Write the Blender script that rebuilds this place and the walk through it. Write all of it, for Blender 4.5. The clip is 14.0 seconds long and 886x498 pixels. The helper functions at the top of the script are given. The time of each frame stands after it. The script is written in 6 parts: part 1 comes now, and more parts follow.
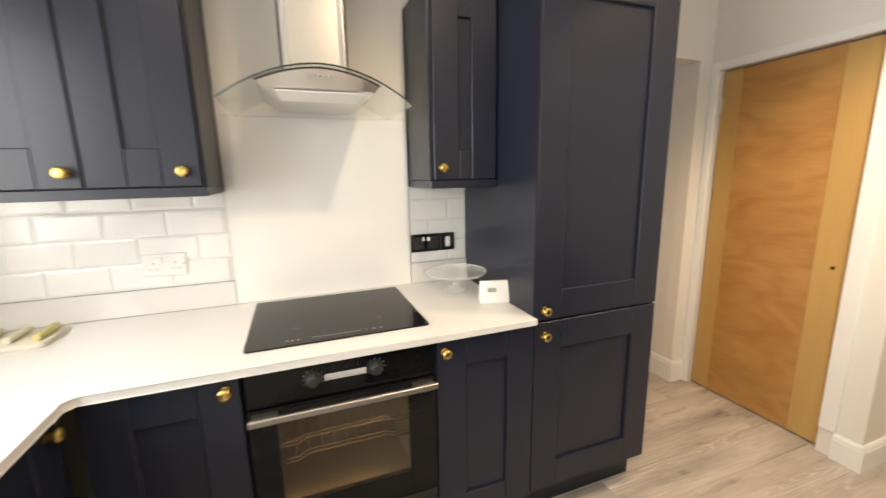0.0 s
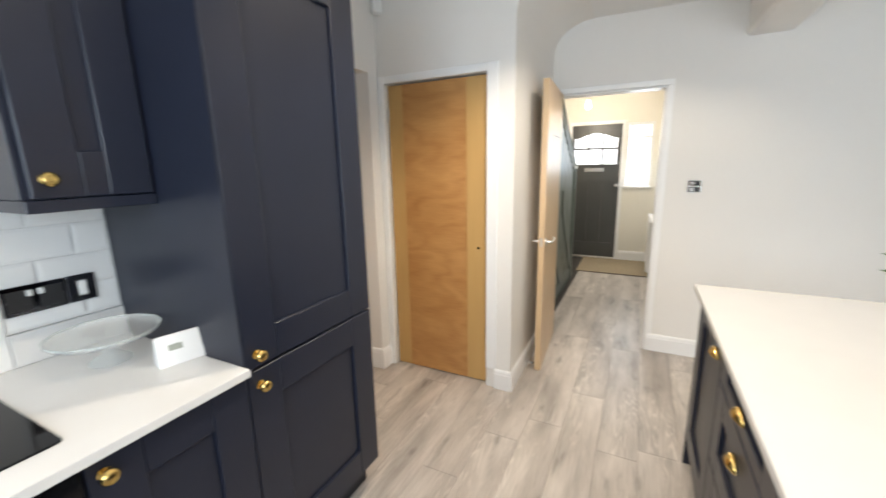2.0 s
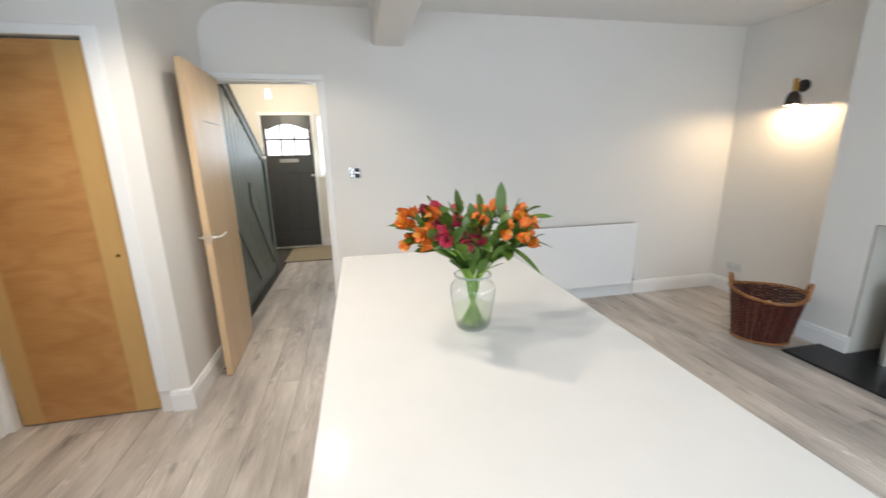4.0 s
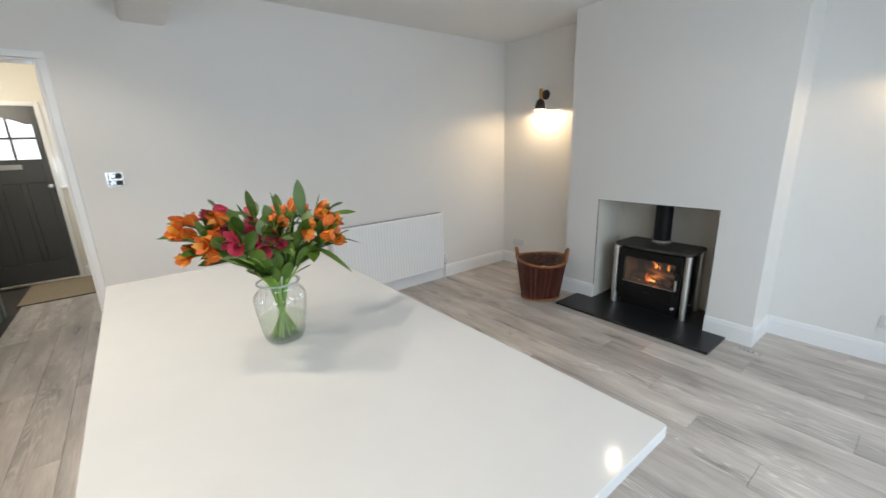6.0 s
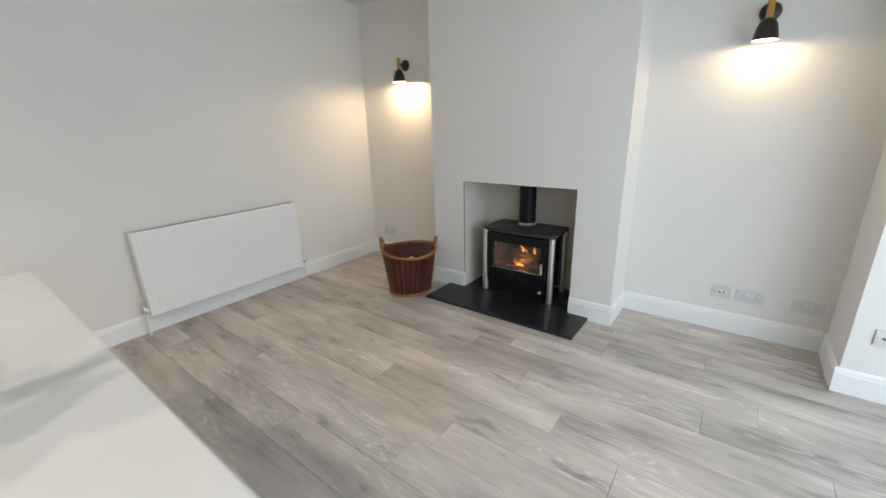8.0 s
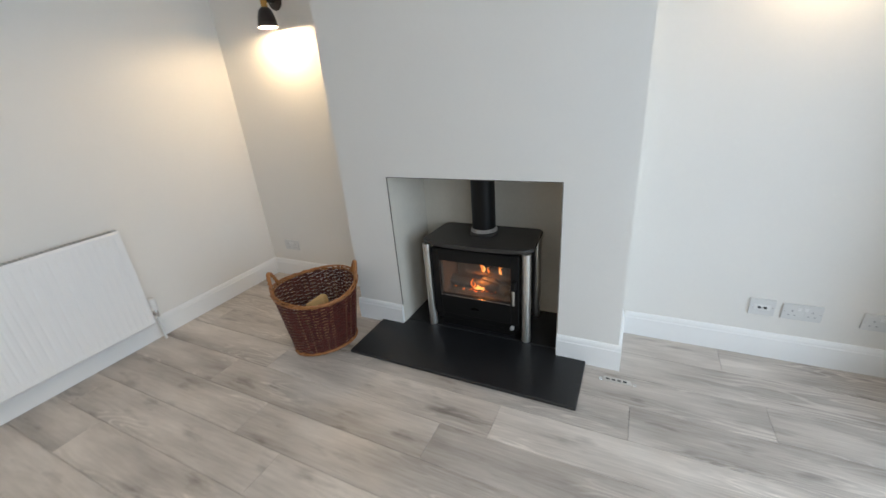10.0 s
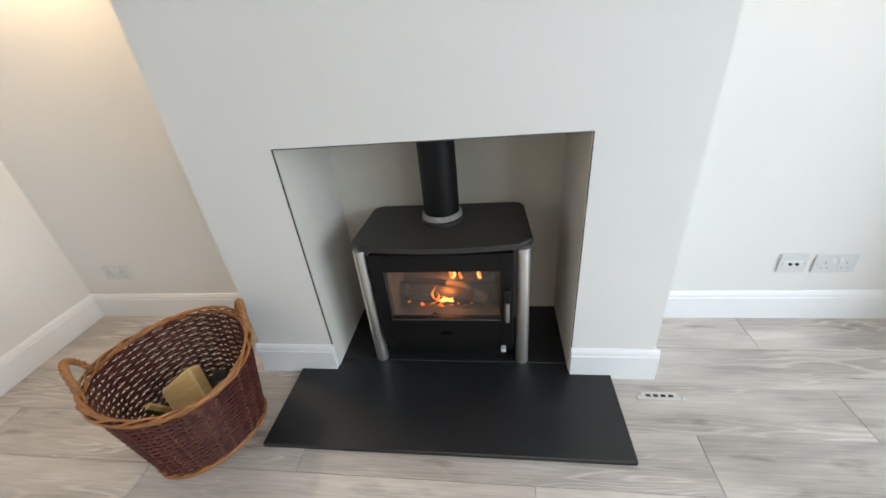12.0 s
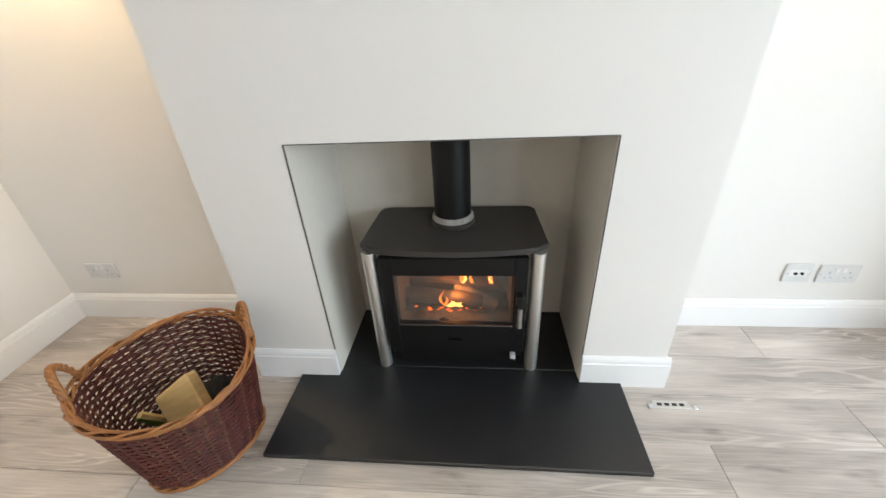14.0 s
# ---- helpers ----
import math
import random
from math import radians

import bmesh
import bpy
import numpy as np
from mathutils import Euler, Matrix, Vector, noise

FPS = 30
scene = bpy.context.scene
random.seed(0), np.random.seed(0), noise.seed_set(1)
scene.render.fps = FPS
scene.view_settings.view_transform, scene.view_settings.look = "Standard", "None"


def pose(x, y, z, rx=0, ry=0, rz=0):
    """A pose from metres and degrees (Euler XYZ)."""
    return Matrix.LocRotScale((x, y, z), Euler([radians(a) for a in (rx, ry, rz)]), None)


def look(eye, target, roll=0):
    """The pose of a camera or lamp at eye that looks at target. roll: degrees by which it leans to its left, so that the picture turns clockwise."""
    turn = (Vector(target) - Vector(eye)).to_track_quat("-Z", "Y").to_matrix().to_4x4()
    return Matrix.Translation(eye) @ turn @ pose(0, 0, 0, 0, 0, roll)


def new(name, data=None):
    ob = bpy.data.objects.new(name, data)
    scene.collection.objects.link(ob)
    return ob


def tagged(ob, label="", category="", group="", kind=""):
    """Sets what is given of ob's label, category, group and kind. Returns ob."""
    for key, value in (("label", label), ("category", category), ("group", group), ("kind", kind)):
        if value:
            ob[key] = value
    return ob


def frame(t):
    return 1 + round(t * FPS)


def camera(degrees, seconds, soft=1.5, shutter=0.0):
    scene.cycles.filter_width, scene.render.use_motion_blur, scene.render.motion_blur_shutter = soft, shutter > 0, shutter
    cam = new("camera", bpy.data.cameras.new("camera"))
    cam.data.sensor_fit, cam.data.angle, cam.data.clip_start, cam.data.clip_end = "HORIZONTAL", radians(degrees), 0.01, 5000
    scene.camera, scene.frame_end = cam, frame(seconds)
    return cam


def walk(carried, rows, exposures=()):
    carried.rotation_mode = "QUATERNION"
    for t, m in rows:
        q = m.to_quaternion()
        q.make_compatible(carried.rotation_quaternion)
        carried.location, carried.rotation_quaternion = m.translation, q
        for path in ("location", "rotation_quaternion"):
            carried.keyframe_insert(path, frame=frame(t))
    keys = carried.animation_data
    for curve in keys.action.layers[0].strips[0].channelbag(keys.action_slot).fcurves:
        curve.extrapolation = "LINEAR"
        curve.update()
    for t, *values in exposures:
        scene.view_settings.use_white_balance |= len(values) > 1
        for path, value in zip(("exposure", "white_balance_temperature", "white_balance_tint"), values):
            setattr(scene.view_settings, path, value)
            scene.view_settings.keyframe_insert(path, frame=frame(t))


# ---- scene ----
cam = camera(96.8, 14.0, shutter=0.5)
PATH = [
    (0, (0.089, 0.137, 1.437), (0.769, 1.979, 1.058), -1.1),
    (0.5, (0.159, 0.261, 1.451), (1.121, 1.972, 1.068), -1.0),
    (1, (0.175, 0.346, 1.471), (1.464, 1.826, 1.089), -1.3),
    (1.5, (0.184, 0.368, 1.477), (1.743, 1.558, 1.084), -1.2),
    (2, (0.198, 0.322, 1.474), (1.948, 1.197, 1.056), -1.1),
    (2.5, (0.204, 0.232, 1.464), (2.072, 0.791, 1.018), -0.8),
    (3, (0.187, 0.111, 1.466), (2.116, 0.351, 0.997), -0.7),
    (3.5, (0.167, 0.01, 1.458), (2.107, -0.065, 0.977), -0.8),
    (4, (0.193, -0.054, 1.446), (2.094, -0.444, 0.965), -1.2),
    (6.5, (0.178, -0.129, 1.425), (1.616, -1.416, 0.899), -2.1),
    (7, (0.168, -0.241, 1.407), (1.521, -1.607, 0.857), -2.3),
    (7.5, (0.181, -0.429, 1.393), (1.452, -1.86, 0.811), -2.4),
    (8, (0.267, -0.639, 1.381), (1.423, -2.154, 0.774), -1.7),
    (10.5, (1.013, -1.776, 1.343), (1.784, -3.438, 0.541), -5.0),
    (11, (1.148, -1.982, 1.295), (1.814, -3.668, 0.451), -4.7),
    (11.5, (1.262, -2.119, 1.261), (1.743, -3.821, 0.327), -5.1),
    (12, (1.402, -2.202, 1.225), (1.675, -3.905, 0.212), -5.8),
    (12.5, (1.493, -2.241, 1.202), (1.66, -3.939, 0.159), -5.0),
    (13, (1.497, -2.248, 1.196), (1.642, -3.944, 0.146), -4.1),
    (13.5, (1.494, -2.243, 1.203), (1.644, -3.947, 0.166), -3.6),
    (14, (1.503, -2.229, 1.212), (1.696, -3.947, 0.206), -3.4),
]
walk(cam, [(t, look(eye, target, roll)) for t, eye, target, roll in PATH],
     exposures=[(0.0, 0.04, 8550, 16), (0.5, 0.11, 7700, 14), (1.0, 0.13, 7350, 13), (2.0, 0.04, 6700, 11), (3.0, -0.02, 6600, 11), (4.2, -0.20, 6450, 11), (6.5, -0.44, 6400, 10), (8.2, -0.34, 6600, 10), (10.3, -0.23, 6350, 10), (11.0, -0.08, 6350, 10), (12.0, 0.18, 6450, 10), (14.0, 0.40, 6750, 11)])

# ---- light ----
world = bpy.data.worlds.new("sky")
scene.world = world
world.use_nodes = True
_wn = world.node_tree.nodes
_sky = _wn.new("ShaderNodeTexSky")
_sky.sky_type = "NISHITA"
_sky.sun_disc = False
_sky.sun_elevation = radians(35)
_sky.sun_rotation = radians(200)
world.node_tree.links.new(_sky.outputs[0], _wn["Background"].inputs[0])
_wn["Background"].inputs[1].default_value = 0.12


def area_light(name, m, w, h, power, colour):
    d = bpy.data.lights.new(name, "AREA")
    d.shape, d.size, d.size_y, d.energy, d.color = "RECTANGLE", w, h, power, colour
    ob = new(name, d)
    ob.matrix_basis = m
    return ob


def spot_light(name, at, power, colour, radius, degrees=120, blend=0.6):
    d = bpy.data.lights.new(name, "SPOT")
    d.energy, d.color, d.shadow_soft_size, d.spot_size, d.spot_blend = power, colour, radius, radians(degrees), blend
    ob = new(name, d)
    ob.matrix_basis = pose(*at)
    return ob


def bulb_light(name, at, power, colour, radius):
    d = bpy.data.lights.new(name, "POINT")
    d.energy, d.color, d.shadow_soft_size = power, colour, radius
    ob = new(name, d)
    ob.matrix_basis = pose(*at)
    return ob


DAY = (0.73, 0.87, 1.0)
WARM = (1.0, 0.72, 0.42)
SOFT = (1.0, 0.88, 0.72)
# daylight through the patio doors and the window over the sink, both in the west wall
area_light("daylight_patio", look((-1.08, -1.85, 1.1), (1.2, -1.85, 0.1)), 2.0, 1.95, 62, DAY)
area_light("daylight_sink", look((-1.08, 0.75, 1.6), (1.2, 0.75, 1.3)), 1.2, 0.95, 34, DAY)
area_light("daylight_hall", look((6.6, 0.37, 1.6), (3.7, 0.37, 0.0)), 0.35, 0.85, 9, DAY)
# recessed ceiling lamps: a row over the kitchen aisle and one before the hearth
DOWNLIGHTS = ((-0.30, 0.70, 12, 156), (0.65, 0.70, 40, 156), (1.75, 0.72, 66, 126), (1.33, 0.20, 34, 132), (2.70, 0.26, 26, 126), (1.25, -2.31, 5, 140))
for _x, _y, _p, _cone in DOWNLIGHTS:
    spot_light("downlight_lamp", (_x, _y, 2.485), _p, SOFT, 0.013, _cone, 0.55)
# wall lamps and hall lamp
for _x, _p in ((2.9, 17), (0.285, 5.0)):
    bulb_light("wall_lamp_bulb_light", (_x, -3.51, 1.7595), _p, WARM, 0.012)
bulb_light("hall_lamp_light", (5.8, 1.0, 2.0), 26, SOFT, 0.14)
bulb_light("fire_light", (1.6, -3.45, 0.30), 1.1, (1.0, 0.35, 0.08), 0.03)


# ---- materials ----
def material(name, colour, rough=0.6, metal=0.0, vary=0.06, scale=6.0, bump=0.05, fine=120.0, coat=0.0, stretch=(1, 1, 1), random=0.0, spec=0.5):
    """A painted, stone or metal surface: slow stains, fine grain in colour, gloss and relief."""
    m = bpy.data.materials.new(name)
    m.use_nodes = True
    n, l = m.node_tree.nodes, m.node_tree.links
    b = n["Principled BSDF"]
    b.inputs["Metallic"].default_value, b.inputs["Coat Weight"].default_value = metal, coat
    b.inputs["Specular IOR Level"].default_value = spec
    co, mp = n.new("ShaderNodeTexCoord"), n.new("ShaderNodeMapping")
    mp.inputs["Scale"].default_value = stretch
    l.new(co.outputs["Object"], mp.inputs[0])
    slow, quick = n.new("ShaderNodeTexNoise"), n.new("ShaderNodeTexNoise")
    slow.inputs["Scale"].default_value, slow.inputs["Detail"].default_value = scale, 4
    quick.inputs["Scale"].default_value, quick.inputs["Detail"].default_value = fine, 3
    for t in (slow, quick):
        l.new(mp.outputs[0], t.inputs["Vector"])
    mix = n.new("ShaderNodeMath")
    mix.operation = "MULTIPLY_ADD"
    l.new(quick.outputs[0], mix.inputs[0])
    mix.inputs[1].default_value = 0.4
    l.new(slow.outputs[0], mix.inputs[2])
    ramp = n.new("ShaderNodeValToRGB")
    ramp.color_ramp.elements[0].position, ramp.color_ramp.elements[1].position = 0.35, 1.0
    lo, hi = 1 - vary, 1 + vary
    ramp.color_ramp.elements[0].color = (*[min(1, c * lo) for c in colour], 1)
    ramp.color_ramp.elements[1].color = (*[min(1, c * hi) for c in colour], 1)
    l.new(mix.outputs[0], ramp.inputs[0])
    out = ramp.outputs[0]
    if random:
        info, hsv, mr = n.new("ShaderNodeObjectInfo"), n.new("ShaderNodeHueSaturation"), n.new("ShaderNodeMapRange")
        mr.inputs[3].default_value, mr.inputs[4].default_value = 1 - random, 1 + random
        l.new(info.outputs["Random"], mr.inputs[0])
        l.new(mr.outputs[0], hsv.inputs["Value"])
        l.new(out, hsv.inputs["Color"])
        out = hsv.outputs[0]
    l.new(out, b.inputs["Base Color"])
    rr = n.new("ShaderNodeMapRange")
    rr.inputs[3].default_value, rr.inputs[4].default_value = max(0.02, rough * 0.85), min(1, rough * 1.15)
    l.new(slow.outputs[0], rr.inputs[0])
    l.new(rr.outputs[0], b.inputs["Roughness"])
    if bump:
        bp = n.new("ShaderNodeBump")
        bp.inputs["Strength"].default_value, bp.inputs["Distance"].default_value = bump, 0.004
        l.new(mix.outputs[0], bp.inputs["Height"])
        l.new(bp.outputs[0], b.inputs["Normal"])
    return m


def wood(name, dark, light, rough, along="x", rings=9.0, random=0.12, bump=0.08, amount=0.13, streak=0.45, spread=0.9, stretch=None):
    """Wood with stretched grain, cathedral figure and pores; each board differs."""
    m = bpy.data.materials.new(name)
    m.use_nodes = True
    n, l = m.node_tree.nodes, m.node_tree.links
    b = n["Principled BSDF"]
    co, mp, info = n.new("ShaderNodeTexCoord"), n.new("ShaderNodeMapping"), n.new("ShaderNodeObjectInfo")
    s = stretch or {"x": (0.55, 5.0, 5.0), "z": (5.0, 5.0, 0.55), "y": (5.0, 0.55, 5.0)}[along]
    mp.inputs["Scale"].default_value = s
    shift = n.new("ShaderNodeVectorMath")
    shift.operation = "MULTIPLY_ADD"
    l.new(info.outputs["Random"], shift.inputs[0])
    shift.inputs[1].default_value = (37.0, 23.0, 51.0)
    l.new(co.outputs["Object"], shift.inputs[2])
    l.new(shift.outputs[0], mp.inputs[0])
    figure, pores, cloud = (n.new("ShaderNodeTexNoise") for _ in range(3))
    figure.inputs["Scale"].default_value, figure.inputs["Detail"].default_value = 1.1, 2
    l.new(mp.outputs[0], figure.inputs["Vector"])
    mul, sine = n.new("ShaderNodeMath"), n.new("ShaderNodeMath")
    mul.operation, sine.operation = "MULTIPLY", "SINE"
    mul.inputs[1].default_value = rings * 9
    l.new(figure.outputs[0], mul.inputs[0])
    l.new(mul.outputs[0], sine.inputs[0])
    mp2 = n.new("ShaderNodeMapping")
    mp2.inputs["Scale"].default_value = tuple(v * (7 if v == min(s) else 30) for v in s)
    l.new(shift.outputs[0], mp2.inputs[0])
    pores.inputs["Scale"].default_value, pores.inputs["Detail"].default_value = 1.0, 4
    l.new(mp2.outputs[0], pores.inputs["Vector"])
    cloud.inputs["Scale"].default_value, cloud.inputs["Detail"].default_value = 1.6, 4
    l.new(mp.outputs[0], cloud.inputs["Vector"])

    def madd(a, k, c):
        q = n.new("ShaderNodeMath")
        q.operation = "MULTIPLY_ADD"
        l.new(a, q.inputs[0])
        q.inputs[1].default_value = k
        if isinstance(c, float):
            q.inputs[2].default_value = c
        else:
            l.new(c, q.inputs[2])
        return q.outputs[0]

    v = madd(sine.outputs[0], amount, madd(pores.outputs[0], streak, madd(cloud.outputs[0], spread, 0.25 - 0.45 * streak / 0.9 - 0.5 * spread + 0.25)))
    ramp = n.new("ShaderNodeValToRGB")
    ramp.color_ramp.elements[0].position, ramp.color_ramp.elements[1].position = 0.2, 0.85
    ramp.color_ramp.elements[0].color, ramp.color_ramp.elements[1].color = (*dark, 1), (*light, 1)
    l.new(v, ramp.inputs[0])
    hsv, mr = n.new("ShaderNodeHueSaturation"), n.new("ShaderNodeMapRange")
    mr.inputs[3].default_value, mr.inputs[4].default_value = 1 - random, 1 + random
    l.new(info.outputs["Random"], mr.inputs[0])
    l.new(mr.outputs[0], hsv.inputs["Value"])
    l.new(ramp.outputs[0], hsv.inputs["Color"])
    l.new(hsv.outputs[0], b.inputs["Base Color"])
    b.inputs["Roughness"].default_value = rough
    bp = n.new("ShaderNodeBump")
    bp.inputs["Strength"].default_value, bp.inputs["Distance"].default_value = bump, 0.003
    l.new(v, bp.inputs["Height"])
    l.new(bp.outputs[0], b.inputs["Normal"])
    return m


def limed_floor(name):
    """Grey limed oak laminate: cloudy boards, pale cathedral lines in places, dark smears round knots, fine pores; each board differs."""
    m = bpy.data.materials.new(name)
    m.use_nodes = True
    n, l = m.node_tree.nodes, m.node_tree.links
    b = n["Principled BSDF"]
    co, info, shift = n.new("ShaderNodeTexCoord"), n.new("ShaderNodeObjectInfo"), n.new("ShaderNodeVectorMath")
    shift.operation = "MULTIPLY_ADD"
    l.new(info.outputs["Random"], shift.inputs[0])
    shift.inputs[1].default_value = (37.0, 23.0, 51.0)
    l.new(co.outputs["Object"], shift.inputs[2])

    def noise_at(stretch, detail, rough=0.5):
        mp, t = n.new("ShaderNodeMapping"), n.new("ShaderNodeTexNoise")
        mp.inputs["Scale"].default_value = stretch
        t.inputs["Scale"].default_value, t.inputs["Detail"].default_value, t.inputs["Roughness"].default_value = 1.0, detail, rough
        l.new(shift.outputs[0], mp.inputs[0])
        l.new(mp.outputs[0], t.inputs["Vector"])
        return t.outputs[0]

    def calc(op, a, k, c=None, clamp=False):
        q = n.new("ShaderNodeMath")
        q.operation, q.use_clamp = op, clamp
        for sock, v in zip(q.inputs, (a, k, c)):
            if v is None:
                continue
            if isinstance(v, (int, float)):
                sock.default_value = v
            else:
                l.new(v, sock)
        return q.outputs[0]

    def spread(v, lo, hi, to_lo=0.0, to_hi=1.0):
        q = n.new("ShaderNodeMapRange")
        q.inputs[1].default_value, q.inputs[2].default_value, q.inputs[3].default_value, q.inputs[4].default_value = lo, hi, to_lo, to_hi
        l.new(v, q.inputs[0])
        return q.outputs[0]

    cloud = noise_at((1.6, 7.0, 1.0), 4)
    fibre = noise_at((7.0, 190.0, 1.0), 4, 0.6)
    figure = noise_at((0.85, 8.5, 1.0), 2)
    mask = spread(noise_at((1.1, 4.5, 2.0), 1), 0.49, 0.62)
    rings = spread(calc("SINE", calc("MULTIPLY", figure, 135.0), 0.0), 0.45, 1.0)
    lime = calc("MULTIPLY", rings, mask)
    knots = spread(noise_at((4.2, 15.0, 1.0), 3), 0.60, 0.76)
    v = calc("MULTIPLY_ADD", fibre, 0.44, calc("MULTIPLY_ADD", cloud, 0.95, -0.21))
    v = calc("MULTIPLY_ADD", lime, 0.21, v)
    v = calc("MULTIPLY_ADD", knots, -0.26, v)
    ramp = n.new("ShaderNodeValToRGB")
    e = ramp.color_ramp.elements
    e[0].position, e[1].position = 0.12, 0.95
    e[0].color, e[1].color = (0.185, 0.160, 0.141, 1), (0.82, 0.752, 0.685, 1)
    l.new(v, ramp.inputs[0])
    hsv = n.new("ShaderNodeHueSaturation")
    l.new(spread(info.outputs["Random"], 0, 1, 0.90, 1.08), hsv.inputs["Value"])
    l.new(ramp.outputs[0], hsv.inputs["Color"])
    l.new(hsv.outputs[0], b.inputs["Base Color"])
    l.new(spread(cloud, 0.3, 0.7, 0.40, 0.31), b.inputs["Roughness"])
    bp = n.new("ShaderNodeBump")
    bp.inputs["Strength"].default_value, bp.inputs["Distance"].default_value = 0.06, 0.003
    l.new(v, bp.inputs["Height"])
    l.new(bp.outputs[0], b.inputs["Normal"])
    return m


def glass(name, tint=(1, 1, 1), clear=0.9, rough=0.02, edge=(0.85, 0.9, 0.88), ior=1.25, power=5.0):
    """Thin pane or vessel: mostly see-through, glossy at grazing angles."""
    m = bpy.data.materials.new(name)
    m.use_nodes = True
    n, l = m.node_tree.nodes, m.node_tree.links
    n.remove(n["Principled BSDF"])
    tr, gl, df, fr, mx, my = (n.new(k) for k in ("ShaderNodeBsdfTransparent", "ShaderNodeBsdfGlossy", "ShaderNodeBsdfDiffuse", "ShaderNodeLayerWeight", "ShaderNodeMixShader", "ShaderNodeMixShader"))
    tr.inputs[0].default_value = (*tint, 1)
    df.inputs[0].default_value = (*edge, 1)
    gl.inputs["Roughness"].default_value = rough
    fr.inputs[0].default_value = 0.5
    pw, ad = n.new("ShaderNodeMath"), n.new("ShaderNodeMath")
    pw.operation, ad.operation = "POWER", "MULTIPLY_ADD"
    pw.inputs[1].default_value = power
    l.new(fr.outputs["Facing"], pw.inputs[0])
    l.new(pw.outputs[0], ad.inputs[0])
    r0 = ((ior - 1) / (ior + 1)) ** 2
    ad.inputs[1].default_value, ad.inputs[2].default_value = 0.8 * (1 - r0), r0
    my.inputs[0].default_value = clear
    l.new(df.outputs[0], my.inputs[1])
    l.new(tr.outputs[0], my.inputs[2])
    l.new(ad.outputs[0], mx.inputs[0])
    l.new(my.outputs[0], mx.inputs[1])
    l.new(gl.outputs[0], mx.inputs[2])
    l.new(mx.outputs[0], n["Material Output"].inputs[0])
    return m


def glow(name, colour, strength):
    m = bpy.data.materials.new(name)
    m.use_nodes = True
    b = m.node_tree.nodes["Principled BSDF"]
    b.inputs["Base Color"].default_value = (*colour, 1)
    b.inputs["Emission Color"].default_value = (*colour, 1)
    b.inputs["Emission Strength"].default_value = strength
    return m


WALL = material("white_emulsion", (0.80, 0.779, 0.744), 0.85, vary=0.02, scale=1.5, bump=0.06, fine=60)
CEIL = material("ceiling_emulsion", (0.80, 0.79, 0.77), 0.9, vary=0.02, scale=1.2, bump=0.05, fine=50)
HALLWALL = material("cream_emulsion", (0.80, 0.77, 0.69), 0.85, vary=0.03, scale=1.5, bump=0.05, fine=60)
TRIM = material("white_satinwood", (0.87, 0.87, 0.865), 0.35, vary=0.015, scale=4, bump=0.03, fine=40)
NAVY = material("dark_navy_paint", (0.0124, 0.0157, 0.0290), 0.34, vary=0.10, scale=5, bump=0.03, fine=90, spec=0.40)
PLINTH = material("navy_plinth", (0.012, 0.014, 0.022), 0.5, vary=0.10, scale=5, bump=0.03)
# stove recess plaster: darker and creamier than the white wall emulsion
CREAM = material("cream_plaster", (0.66, 0.62, 0.545), 0.88, vary=0.07, scale=3, bump=0.08, fine=60)
QUARTZ = material("white_quartz", (0.66, 0.66, 0.652), 0.11, vary=0.02, scale=9, bump=0.004, fine=400)
SPLASH = material("white_acrylic_splashback", (0.80, 0.80, 0.785), 0.12, vary=0.01, scale=2, bump=0.0)
TILE = material("white_glazed_tile", (0.78, 0.78, 0.77), 0.17, vary=0.02, scale=8, bump=0.01, fine=30, random=0.025)
GROUT = material("pale_grout", (0.66, 0.66, 0.64), 0.9, vary=0.08, scale=30, bump=0.1)
BLACKGLASS = material("black_ceramic_glass", (0.006, 0.006, 0.007), 0.05, vary=0.2, scale=3, bump=0.0, spec=0.22)
BLACK = material("black_enamel", (0.010, 0.010, 0.011), 0.25, vary=0.15, scale=8, bump=0.02)
RUBBER = material("black_plastic", (0.015, 0.015, 0.016), 0.5, vary=0.1, scale=12, bump=0.02)
STEEL = material("brushed_steel", (0.66, 0.64, 0.61), 0.30, metal=1, vary=0.05, scale=3, bump=0.0, fine=300, stretch=(1, 1, 0.05))
CHROME = material("polished_chrome", (0.78, 0.78, 0.78), 0.16, metal=1, vary=0.03, scale=10, bump=0.0)
PILLAR = material("satin_steel_tube", (0.80, 0.78, 0.74), 0.42, metal=1, vary=0.06, scale=4, bump=0.0, fine=260, stretch=(1, 1, 0.05))
BAR = material("dull_steel_bar", (0.36, 0.35, 0.34), 0.38, metal=1, vary=0.06, scale=4, bump=0.0, fine=260, stretch=(0.05, 1, 1))
BRASS = material("aged_brass", (0.62, 0.43, 0.15), 0.24, metal=1, vary=0.12, scale=40, bump=0.03, fine=300)
CAVITY = material("oven_enamel", (0.36, 0.33, 0.27), 0.45, vary=0.15, scale=6, bump=0.02)
SOCKET = material("socket_plastic", (0.68, 0.68, 0.67), 0.4, vary=0.03, scale=20, bump=0.0)
WHITEPL = material("white_plastic", (0.78, 0.78, 0.77), 0.35, vary=0.02, scale=20, bump=0.0)
GREYPL = material("grey_plastic", (0.42, 0.42, 0.42), 0.4, vary=0.04, scale=20, bump=0.0)
LCD = material("grey_display", (0.34, 0.36, 0.31), 0.2, vary=0.06, scale=40, bump=0.0)
OAK = wood("oak_veneer", (0.35, 0.152, 0.043), (0.59, 0.325, 0.125), 0.36, "x", 4.0, 0.03, 0.02, 0.075, 0.28, 0.62, (1.7, 3.0, 4.2))
